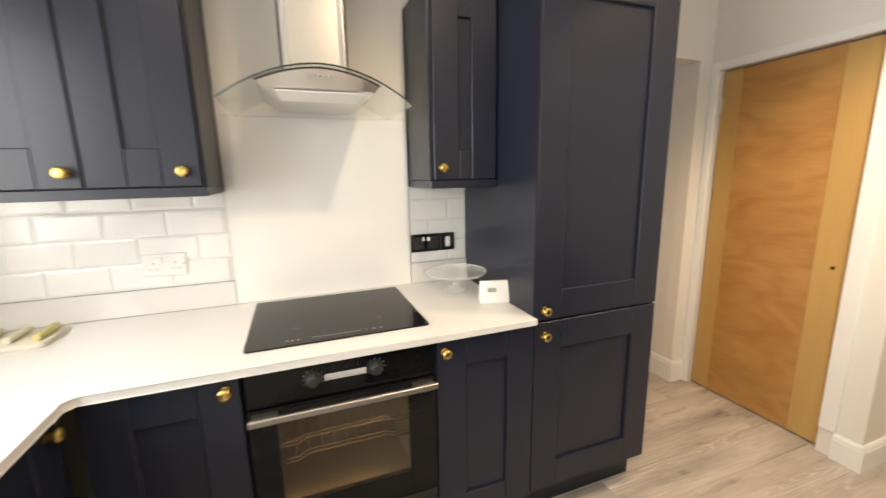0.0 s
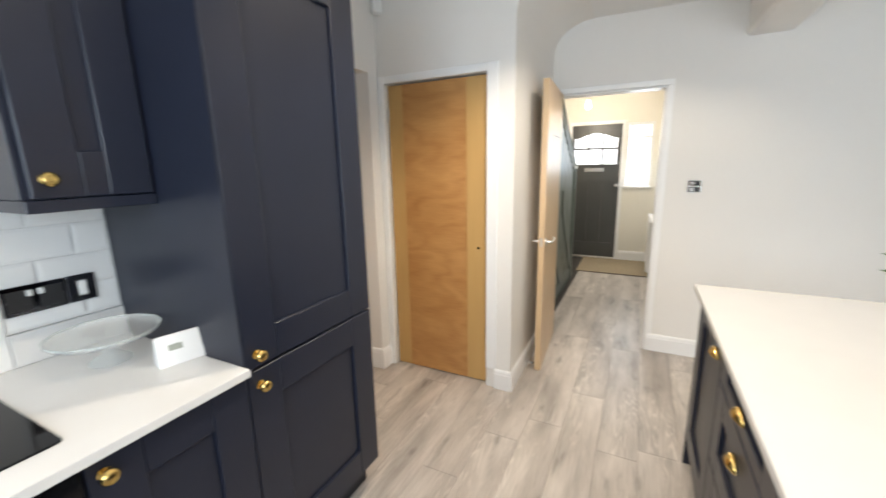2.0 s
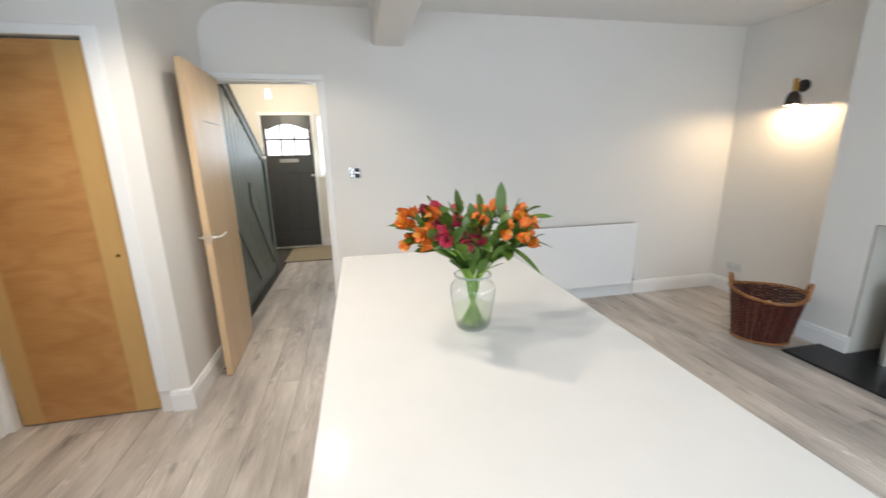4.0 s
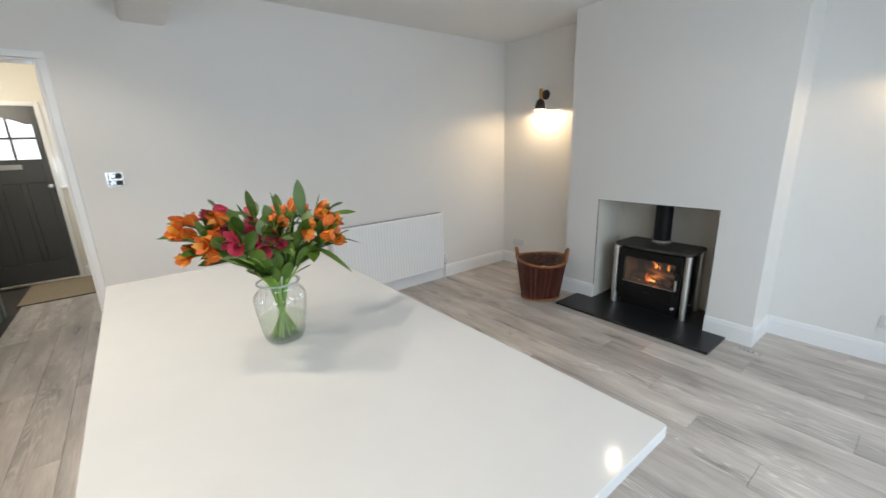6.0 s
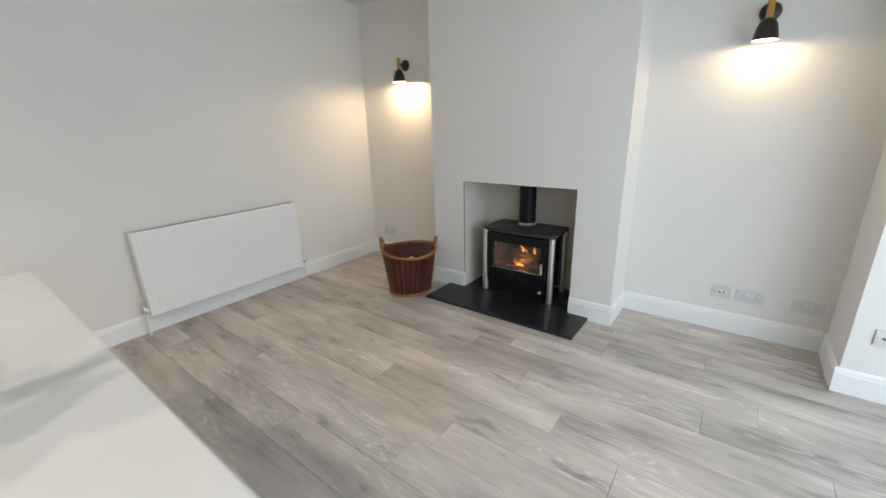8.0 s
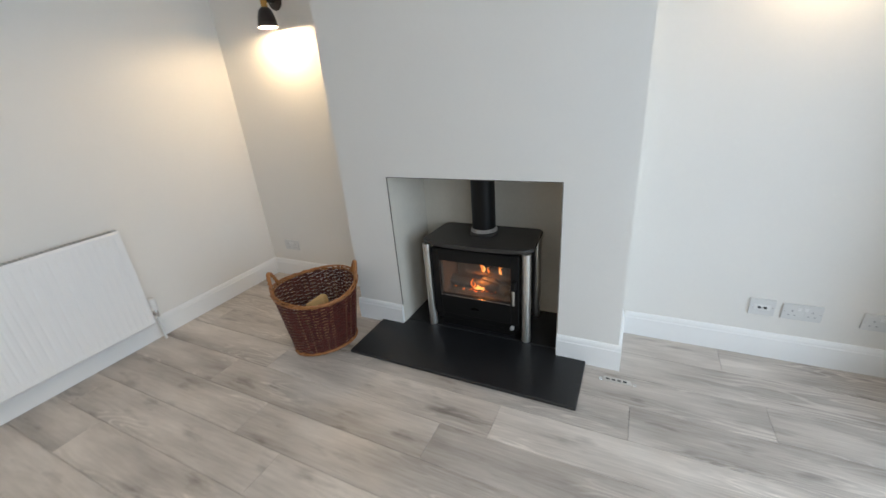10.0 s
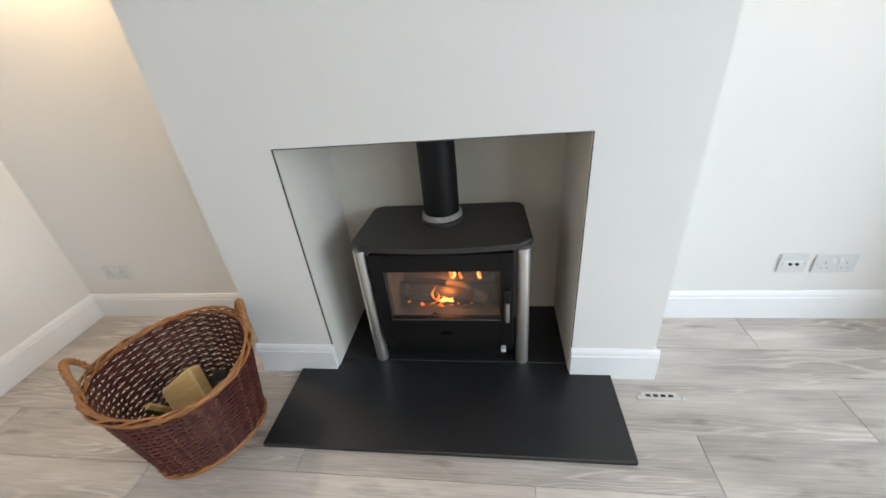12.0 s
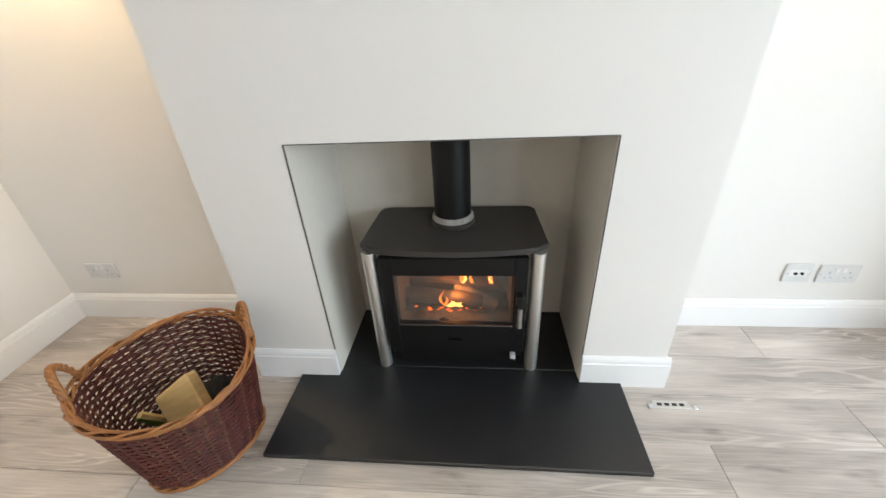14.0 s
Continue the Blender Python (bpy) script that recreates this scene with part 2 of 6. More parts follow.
OAKV = wood("oak_stile", (0.44, 0.258, 0.088), (0.59, 0.378, 0.152), 0.36, "z", 2, 0.05, 0.02, 0.04, 0.25, 0.4)
PALEOAK = wood("pale_oak_veneer", (0.52, 0.35, 0.19), (0.72, 0.53, 0.33), 0.36, "z", 2, 0.03, 0.02, 0.03, 0.25, 0.5)
FLOOR = limed_floor("grey_limed_oak")
SUB = material("dark_joint", (0.05, 0.045, 0.04), 0.9, vary=0.1, scale=20, bump=0.0)
SLATE = material("black_slate", (0.0105, 0.011, 0.0125), 0.40, vary=0.30, scale=7, bump=0.10, fine=70)
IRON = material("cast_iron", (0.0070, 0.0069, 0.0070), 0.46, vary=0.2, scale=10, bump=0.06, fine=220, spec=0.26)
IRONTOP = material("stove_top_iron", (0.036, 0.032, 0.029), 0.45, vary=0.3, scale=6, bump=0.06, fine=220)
ASH = material("grey_ash", (0.20, 0.18, 0.16), 0.95, vary=0.4, scale=30, bump=0.4, fine=90)
CHAR = material("charred_log", (0.075, 0.060, 0.050), 0.9, vary=0.7, scale=20, bump=0.5, fine=80)
FIREBRICK = material("sooty_firebrick", (0.13, 0.10, 0.08), 0.9, vary=0.35, scale=9, bump=0.2, fine=60)
SEALANT = material("grey_fire_cement", (0.30, 0.28, 0.26), 0.9, vary=0.3, scale=60, bump=0.3)
WICKER = material("dark_stained_willow", (0.082, 0.021, 0.016), 0.45, vary=0.55, scale=22, bump=0.2, fine=150, spec=0.26)
WILLOW = material("honey_willow", (0.31, 0.125, 0.036), 0.45, vary=0.35, scale=25, bump=0.2, fine=150)
WILLOWIN = material("buff_willow", (0.26, 0.14, 0.07), 0.5, vary=0.6, scale=18, bump=0.2, fine=150)
PALEWOOD = material("pale_split_wood", (0.72, 0.50, 0.22), 0.7, vary=0.18, scale=9, bump=0.15, fine=60, stretch=(1, 1, 6))
FABRIC = material("black_cloth", (0.012, 0.012, 0.013), 0.9, vary=0.3, scale=20, bump=0.2)
LEAF = material("green_leaf", (0.064, 0.118, 0.015), 0.40, vary=0.35, scale=25, bump=0.05, random=0.2)
STEM = material("green_stem", (0.20, 0.34, 0.045), 0.5, vary=0.25, scale=30, bump=0.05)
ORANGE = material("orange_petal", (0.60, 0.115, 0.012), 0.55, vary=0.25, scale=40, bump=0.05)
PINK = material("pink_petal", (0.40, 0.024, 0.056), 0.55, vary=0.30, scale=40, bump=0.05)
YELLOW = material("yellow_petal", (0.68, 0.27, 0.018), 0.55, vary=0.15, scale=40, bump=0.05)
RADIATOR = material("white_radiator_enamel", (0.87, 0.87, 0.87), 0.3, vary=0.015, scale=4, bump=0.0)
SAGE = material("grey_green_panel_paint", (0.125, 0.155, 0.145), 0.4, vary=0.08, scale=5, bump=0.04)
DOORGREY = material("dark_grey_door_paint", (0.065, 0.067, 0.066), 0.4, vary=0.10, scale=5, bump=0.05)
COIR = material("beige_coir", (0.30, 0.24, 0.16), 0.95, vary=0.25, scale=60, bump=0.4, fine=300)
BRONZE = material("dark_bronze_shade", (0.020, 0.013, 0.010), 0.35, vary=0.15, scale=12, bump=0.02)
GOLD = material("golden_oak_arm", (0.42, 0.22, 0.03), 0.4, vary=0.2, scale=12, bump=0.03)
INNER = material("white_shade_lining", (0.8, 0.78, 0.74), 0.5, vary=0.02, bump=0.0)
CLEAR = glass("clear_glass", (0.985, 0.995, 0.99), 0.97)
PRESSED = glass("pressed_glass", (0.97, 0.98, 0.98), 0.80, edge=(0.9, 0.92, 0.92))
WATER = glass("water", (0.95, 0.98, 0.90), 0.985)
SMOKED = glass("smoked_oven_glass", (0.80, 0.70, 0.56), 1.0, ior=1.6)
FIREGLASS = glass("stove_glass", (0.80, 0.74, 0.67), 0.97, ior=1.4)
OBSCURE = glow("bright_obscure_glass", (0.88, 0.93, 1.0), 1.5)
BULB = glow("lit_bulb", (1.0, 0.86, 0.62), 14.0)
FLAME = glow("flame", (1.0, 0.27, 0.04), 1.6)
FLAMECORE = glow("flame_core", (1.0, 0.50, 0.14), 3.0)
EMBER = glow("ember", (1.0, 0.22, 0.03), 0.9)


# ---- mesh helpers ----
def thing(name, at=(0, 0, 0), label="", category="", group="", kind=""):
    ob = new(name)
    ob.empty_display_size = 0.05
    ob.location = at
    return tagged(ob, label, category, group, kind)


def origin(ob):
    v = Vector((0, 0, 0))
    while ob is not None:
        v, ob = v + ob.location, ob.parent
    return v


def finish(bm, name, smooth):
    bmesh.ops.recalc_face_normals(bm, faces=bm.faces)
    me = bpy.data.meshes.new(name)
    bm.to_mesh(me)
    bm.free()
    if smooth:
        me.polygons.foreach_set("use_smooth", [True] * len(me.polygons))
        if smooth < 180:
            me.set_sharp_from_angle(angle=radians(smooth))
    return me


def part(name, bm, material, parent=None, label="", smooth=35, kind=""):
    """One mesh object; bm is in the world's coordinates (a thing built at the origin may be moved later)."""
    if parent is not None:
        bmesh.ops.translate(bm, verts=bm.verts, vec=-origin(parent))
    me = finish(bm, name, smooth)
    me.materials.append(material)
    ob = new(name, me)
    ob.parent = parent
    if label or kind:
        tagged(ob, label, kind=kind)
    return ob


def setting(name, bm, material, label, category, smooth=0):
    return tagged(part(name, bm, material, smooth=smooth), label, category, kind="structure")


def box(bm, x0, x1, y0, y1, z0, z1, bevel=0.0, seg=1):
    xs, ys, zs = sorted((x0, x1)), sorted((y0, y1)), sorted((z0, z1))
    vs = [bm.verts.new((x, y, z)) for x in xs for y in ys for z in zs]
    fs = [bm.faces.new([vs[i] for i in f]) for f in ((0, 1, 3, 2), (4, 6, 7, 5), (0, 4, 5, 1), (2, 3, 7, 6), (0, 2, 6, 4), (1, 5, 7, 3))]
    if bevel:
        es = list({e for f in fs for e in f.edges})
        bmesh.ops.bevel(bm, geom=es, offset=bevel, segments=seg, profile=0.5, affect="EDGES")
    return bm


def boxes(*rows, bevel=0.0):
    bm = bmesh.new()
    for r in rows:
        box(bm, *r, bevel=bevel)
    return bm


def prism(points, z0, z1, bevel=0.0, seg=2, axis="z"):
    """A solid from an outline; axis: the way it is drawn out."""
    bm = bmesh.new()

    def at(a, b, c):
        return {"z": (a, b, c), "y": (a, c, b), "x": (c, a, b)}[axis]

    lo = [bm.verts.new(at(a, b, z0)) for a, b in points]
    hi = [bm.verts.new(at(a, b, z1)) for a, b in points]
    bm.faces.new(lo)
    bm.faces.new(hi)
    n = len(points)
    for i in range(n):
        bm.faces.new((lo[i], lo[(i + 1) % n], hi[(i + 1) % n], hi[i]))
    if bevel:
        rims = [e for e in bm.edges if (e.verts[0] in lo) == (e.verts[1] in lo)]
        bmesh.ops.bevel(bm, geom=rims, offset=bevel, segments=seg, profile=0.5, affect="EDGES")
    return bm


def lathe(profile, at=(0, 0, 0), n=32, bm=None, turn=None, squash=1.0):
    """Turned about an upright axis: profile of (radius, height)."""
    bm = bm or bmesh.new()
    turn = turn or Matrix.Identity(4)
    rings = []
    for r, z in profile:
        if r < 1e-5:
            rings.append([bm.verts.new(Vector(at) + turn @ Vector((0, 0, z)))])
        else:
            rings.append([bm.verts.new(Vector(at) + turn @ Vector((r * math.cos(a), squash * r * math.sin(a), z))) for a in (2 * math.pi * i / n for i in range(n))])
    for a, b in zip(rings, rings[1:]):
        for i in range(n):
            j = (i + 1) % n
            if len(a) == 1 and len(b) > 1:
                bm.faces.new((a[0], b[j], b[i]))
            elif len(b) == 1 and len(a) > 1:
                bm.faces.new((a[i], a[j], b[0]))
            elif len(a) > 1:
                bm.faces.new((a[i], a[j], b[j], b[i]))
    return bm


def tube(points, r, n=8, bm=None, closed=False, taper=None):
    """A round rod along points."""
    bm = bm or bmesh.new()
    pts = [Vector(p) for p in points]
    rings, up = [], Vector((0.13, 0.21, 0.97)).normalized()
    for i, p in enumerate(pts):
        a = pts[(i - 1) % len(pts)] if closed else pts[max(i - 1, 0)]
        c = pts[(i + 1) % len(pts)] if closed else pts[min(i + 1, len(pts) - 1)]
        d = (c - a).normalized()
        side = d.cross(up)
        if side.length < 1e-3:
            side = d.cross(Vector((1, 0, 0)))
        side.normalize()
        top = side.cross(d)
        rr = r * (taper(i / max(1, len(pts) - 1)) if taper else 1)
        rings.append([bm.verts.new(p + rr * (math.cos(t) * side + math.sin(t) * top)) for t in (2 * math.pi * k / n for k in range(n))])
    pairs = list(zip(rings, rings[1:])) + ([(rings[-1], rings[0])] if closed else [])
    for a, b in pairs:
        for k in range(n):
            bm.faces.new((a[k], a[(k + 1) % n], b[(k + 1) % n], b[k]))
    if not closed:
        bm.faces.new(rings[0][::-1])
        bm.faces.new(rings[-1])
    return bm


def rod(a, b, r, n=12, bm=None):
    return tube([a, b], r, n, bm)


def rounded(x0, x1, y0, y1, r, n=5):
    pts = []
    for cx, cy, a in ((x1 - r, y1 - r, 0), (x0 + r, y1 - r, 90), (x0 + r, y0 + r, 180), (x1 - r, y0 + r, 270)):
        pts += [(cx + r * math.cos(radians(a + 90 * i / n)), cy + r * math.sin(radians(a + 90 * i / n))) for i in range(n + 1)]
    return pts


# ---- structure ----
X0, X1, Y0, Y1, H = -1.12, 3.525, -3.645, 1.935, 2.5

setting("subfloor", boxes((X0 - 0.3, 7.0, Y0 - 0.3, 3.2, -0.2, -0.009)), SUB, "dark subfloor under the plank flooring", "floor")
floor = thing("floor", (0, 0, 0), "grey-washed oak laminate planks with dark thin joints", "floor", kind="structure")

# north wall behind the kitchen units, with an opening to a lobby door
setting("wall_north", boxes((X0 - 0.15, 1.56, Y1, Y1 + 0.225, 0, H), (2.40, 2.499, Y1, Y1 + 0.225, 0, H), (1.56, 2.40, Y1, Y1 + 0.225, 2.06, H)), WALL, "white painted plaster wall behind navy kitchen units", "wall")
setting("wall_lobby", boxes((1.4, 1.56, 2.161, 2.3, 0, H), (1.56, 2.345, 2.161, 2.3, 2.0, H), (2.345, 2.62, 2.161, 2.3, 0, H)), WALL, "white plaster round a recessed lobby door", "wall")
# cupboard wall with the oak door, and the wall beside the hall door
setting("wall_cupboard", boxes((2.50, 2.62, 1.885, Y1 + 0.225, 0, H), (2.50, 2.62, 1.885, 1.162, 2.0, H), (2.495, 2.62, 0.995, 1.162, 0, H)), WALL, "white plaster wall round an oak cupboard door", "wall")
setting("wall_understairs", boxes((2.62, X1, 0.995, 1.06, 0, H)), WALL, "white plaster wall behind the open oak door", "wall")
cove = [(0.995, 2.27)] + [(0.995 - 0.29 * (1 - math.cos(radians(a))), 2.27 + 0.228 * math.sin(radians(a))) for a in range(0, 91, 6)] + [(0.70, H + 0.05), (1.0, H + 0.05)]
setting("cove", prism(cove, 2.497, X1, axis="x"), WALL, "curved plaster cove under the staircase", "wall", smooth=30)
# east wall with the hall doorway
setting("wall_east", boxes((X1, X1 + 0.12, Y0 - 0.15, 0.197, 0, H), (X1, X1 + 0.12, 0.965, 1.06, 0, H), (X1, X1 + 0.12, 0.197, 0.965, 1.99, H)), WALL, "white plaster wall with a doorway to the hall", "wall")
# south wall, chimney breast, pier
setting("wall_south", boxes((X0 - 0.15, 0.850, Y0 - 0.15, Y0, 0, H), (2.374, X1, Y0 - 0.15, Y0, 0, H)), WALL, "white plaster wall beside the chimney breast", "wall")
BX0, BX1, BY, NX0, NX1, NZ = 0.850, 2.374, -3.297, 1.14, 2.062, 0.928
setting("chimney_breast", prism([(BX0, 0), (NX0, 0), (NX0, NZ), (NX1, NZ), (NX1, 0), (BX1, 0), (BX1, H), (BX0, H)], Y0 - 0.15, BY, axis="y"), WALL, "white plastered chimney breast with a square stove recess", "chimney breast")
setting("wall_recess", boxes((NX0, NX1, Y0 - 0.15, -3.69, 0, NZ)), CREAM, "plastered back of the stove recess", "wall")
setting("wall_recess_sides", boxes((NX0 - 0.001, NX0 + 0.004, -3.69, BY - 0.004, 0.02, NZ + 0.001), (NX1 - 0.004, NX1 + 0.001, -3.69, BY - 0.004, 0.02, NZ + 0.001)), CREAM, "cream plaster sides of the stove recess", "wall")
# thin dark lines along both sides and the head of the recess
EDGE = material("dark_plaster_edge", (0.11, 0.10, 0.09), 0.9, vary=0.4, scale=40, bump=0.1)
setting("trim_recess", boxes((NX1 - 0.0012, NX1 + 0.0022, BY - 0.003, BY + 0.0012, 0.142, NZ + 0.002), (NX0 - 0.001, NX1 - 0.0013, BY - 0.003, BY + 0.001, NZ - 0.0008, NZ + 0.0024), (NX0 - 0.0018, NX0 + 0.0008, BY - 0.003, BY + 0.0010, 0.142, NZ - 0.001)), EDGE, "thin dark edge round the stove recess", "trim")
setting("wall_pier", boxes((X0, -0.29, Y0, -3.225, 0, H)), WALL, "white plaster pier beside the alcove", "wall")
# west wall with patio opening and sink window
PY0, PY1, PZ, SY0, SY1, SZ0, SZ1 = -2.9, -0.8, 2.1, 0.15, 1.35, 1.1, 2.1
setting("wall_west", boxes((X0 - 0.28, X0, Y0 - 0.15, PY0, 0, H), (X0 - 0.28, X0, PY0, PY1, PZ, H), (X0 - 0.28, X0, PY1, SY0, 0, H), (X0 - 0.28, X0, SY0, SY1, 0, SZ0), (X0 - 0.28, X0, SY0, SY1, SZ1, H), (X0 - 0.28, X0, SY1, Y1 + 0.17, 0, H)), WALL, "white plaster outer wall with patio doors and window", "wall")
setting("ceiling", boxes((X0 - 0.28, X1 + 0.12, Y0 - 0.15, 2.3, H, H + 0.12)), CEIL, "white painted flat ceiling", "ceiling")
setting("ceiling_beam", prism(rounded(-0.462, -0.214, 2.243, 2.62, 0.03), X0, X1, axis="x"), CEIL, "white boxed-in ceiling beam", "beam", smooth=30)
setting("ground", boxes((-60, X0 - 0.3, -60, 60, -0.3, -0.12)), material("paving_grey", (0.28, 0.27, 0.25), 0.9, vary=0.2), "grey paved ground outside", "ground")


def window(name, y0, y1, z0, z1, lights):
    w = thing(name, (X0 - 0.2, (y0 + y1) / 2, z0), "white framed window letting in daylight", "window", kind="structure")
    f = 0.06
    bm = boxes((X0 - 0.23, X0 - 0.17, y0, y1, z0, z0 + f), (X0 - 0.23, X0 - 0.17, y0, y1, z1 - f, z1), bevel=0.004)
    for i in range(lights + 1):
        c = y0 + f / 2 + (y1 - y0 - f) * i / lights
        box(bm, X0 - 0.23, X0 - 0.17, c - f / 2, c + f / 2, z0 + f, z1 - f, 0.004)
    part("window_frame", bm, TRIM, w)
    for i in range(lights):
        a, b = (y0 + f / 2 + (y1 - y0 - f) * k / lights for k in (i, i + 1))
        p = part("pane", boxes((X0 - 0.206, X0 - 0.2, a + f / 2, b - f / 2, z0 + f, z1 - f)), CLEAR, w)
        p.visible_shadow = False
    return w


window("window_1", PY0, PY1, 0.0, PZ, 3)
window("window_2", SY0, SY1, SZ0, SZ1, 2)


def skirting(name, a, b, normal, height=0.136, ends=(0, 0)):
    """A white skirting board from a to b along a wall, with a stepped ovolo top; ends lengthen it at outer corners."""
    a, b, nrm = Vector((*a, 0)), Vector((*b, 0)), Vector((*normal, 0))
    d = (b - a).normalized()
    a, b = a - d * ends[0], b + d * ends[1]
    t = 0.016
    prof = [(0, 0), (t, 0), (t, height - 0.03), (t - 0.003, height - 0.026), (t - 0.003, height - 0.018), (t - 0.006, height - 0.008), (t - 0.011, height), (0, height)]
    bm = bmesh.new()
    rows = [[bm.verts.new(p + nrm * (u + 0.0006) + Vector((0, 0, z + 0.0006))) for u, z in prof] for p in (a, b)]
    for i in range(len(prof)):
        j = (i + 1) % len(prof)
        bm.faces.new((rows[0][i], rows[0][j], rows[1][j], rows[1][i]))
    bm.faces.new(rows[0])
    bm.faces.new(rows[1])
    return setting(name, bm, TRIM, "white painted moulded skirting board", "skirting", smooth=0)


T = 0.016
skirting("baseboard", (X1, 0.197), (X1, Y0), (-1, 0))
skirting("baseboard", (2.374, Y0), (X1 - T, Y0), (0, 1))
skirting("baseboard", (-0.29 + T, Y0), (0.850 - T, Y0), (0, 1))
skirting("baseboard", (BX0, BY), (NX0, BY), (0, 1), 0.14, (T, 0))
skirting("baseboard", (NX1, BY), (BX1, BY), (0, 1), 0.14, (0, T))
skirting("baseboard", (BX0, Y0), (BX0, BY), (-1, 0), 0.14)
skirting("baseboard", (BX1, Y0 + T), (BX1, BY), (1, 0), 0.14)
skirting("baseboard", (-0.29, Y0), (-0.29, -3.225), (1, 0), 0.136, (0, 0))
skirting("baseboard", (X0, -3.225), (-0.29, -3.225), (0, 1), 0.136, (0, T))
skirting("baseboard", (2.40, Y1), (2.49, Y1), (0, -1), 0.15, (T, 0.004))
skirting("baseboard", (2.40, Y1), (2.40, 2.16), (-1, 0), 0.15)
skirting("baseboard", (2.495, 0.995), (X1, 0.995), (0, -1), 0.136, (T, 0))
skirting("baseboard", (2.495, 0.995), (2.495, 1.10), (-1, 0), 0.136)
skirting("baseboard", (X0, PY0), (X0, -3.225), (1, 0))

# door linings and casings
setting("trim_cupboard", boxes((2.489, 2.5, 1.885, 1.93, 0, 2.045), (2.483, 2.495, 1.092, 1.162, 0.1375, 2.045), (2.489, 2.5, 1.1625, 1.8845, 2.0, 2.045), bevel=0.003), TRIM, "white painted casing round the cupboard door", "door frame")
setting("trim_hall", boxes((X1 - 0.006, X1 + 0.125, 0.199, 0.215, 0, 1.976), (X1 - 0.006, X1 + 0.125, 0.947, 0.963, 0, 1.976), (X1 - 0.006, X1 + 0.125, 0.199, 0.963, 1.976, 1.988), (X1 - 0.014, X1 - 0.001, 0.160, 0.1985, 0.137, 1.9885), (X1 - 0.014, X1 - 0.001, 0.160, 0.963, 1.989, 2.03), bevel=0.003), TRIM, "white painted lining of the hall doorway", "door frame")
setting("trim_lobby", boxes((2.315, 2.345, 2.12, 2.2, 0, 2.0), (1.56, 1.6, 2.12, 2.2, 0, 2.0), (1.6, 2.315, 2.12, 2.2, 1.975, 2.0), bevel=0.003), TRIM, "white painted lining round the lobby door", "door frame")


def flush_door(name, w, h, label, face=None, edge=None):
    """An oak flush door 40 mm thick: cross-grained veneer between two upright stiles, built from its hinge edge at the origin along x."""
    d = thing(name, (0, 0, 0), label, "door")
    t = 0.04
    part("centre_panel", boxes((w * 0.155, w * 0.80, 0, t, 0.006, h), bevel=0.0), face or OAK, d, "oak veneer face")
    part("stile", boxes((0, w * 0.155 - 0.0006, 0, t, 0.006, h), bevel=0.001), edge or OAKV, d)
    part("stile", boxes((w * 0.80 + 0.0006, w, 0, t, 0.006, h), bevel=0.001), edge or OAKV, d)
    return d


def lever(d, x, z, side, along):
    """A chrome lever handle on a round rose; side: the face's way (-1 or 1) from y, along: the way that it points."""
    y = 0 if side < 0 else 0.04
    rose = part("handle_rose", lathe([(0, 0), (0.026, 0), (0.026, 0.006), (0.022, 0.009), (0.011, 0.010), (0.010, 0.034), (0, 0.034)], (x, y, z), 24, turn=Matrix.Rotation(radians(90 if side < 0 else -90), 4, "X")), STEEL, d, "round chrome rose", smooth=40)
    yy = y + side * 0.045
    pts = [(x, y + side * 0.03, z), (x, yy - side * 0.004, z), (x + along * 0.008, yy, z), (x + along * 0.05, yy + side * 0.002, z + 0.003), (x + along * 0.115, yy, z + 0.006), (x + along * 0.128, yy - side * 0.01, z + 0.006)]
    part("lever", tube(pts, 0.0085, 10), STEEL, rose, "polished chrome lever", smooth=60)


cupboard = flush_door("cupboard_door", 0.703, 1.985, "closed oak veneer cupboard door in white frame")
part("keyhole", lathe([(0, 0), (0.009, 0), (0.009, 0.003), (0, 0.003)], (0.645, 0, 0.94), 12, turn=Matrix.Rotation(radians(90), 4, "X")), BRASS, cupboard, "small brass latch hole")
for hz in (0.26, 1.80):
    part("hinge", boxes((-0.012, 0.004, -0.006, 0.002, hz - 0.045, hz + 0.045), bevel=0.002), STEEL, cupboard, "steel hinge")
cupboard.matrix_basis = pose(2.528, 1.874, 0.004, 0, 0, -90)

hall_door = flush_door("hall_door", 0.695, 1.985, "open oak veneer door to the hall with chrome lever", PALEOAK, PALEOAK)
for s in (-1, 1):
    lever(hall_door, 0.645, 0.945, s, -1)
part("latch_plate", boxes((0.6945, 0.6958, 0.012, 0.028, 0.915, 0.975)), STEEL, hall_door)
part("inlay", boxes((0.10, 0.46, 0.038, 0.0408, 1.655, 1.659)), RUBBER, hall_door, "thin dark inlay line")
hall_door.matrix_basis = pose(3.512, 0.950, 0.004, 0, 0, 183.2)

lobby = flush_door("lobby_door", 0.71, 1.965, "closed oak veneer door in a white lobby recess")
lever(lobby, 0.655, 0.95, -1, -1)
lobby.matrix_basis = pose(1.603, 2.14, 0.004)

stop = thing("door_stop", (2.87, 0.975, 0.045), "chrome door stop on the white skirting", "door stop")
part("post", rod((2.845, 0.978, 0.045), (2.845, 0.935, 0.045), 0.008), CHROME, stop, smooth=40)
part("buffer", rod((2.845, 0.935, 0.045), (2.845, 0.924, 0.045), 0.011), RUBBER, stop, "black rubber tip", smooth=40)

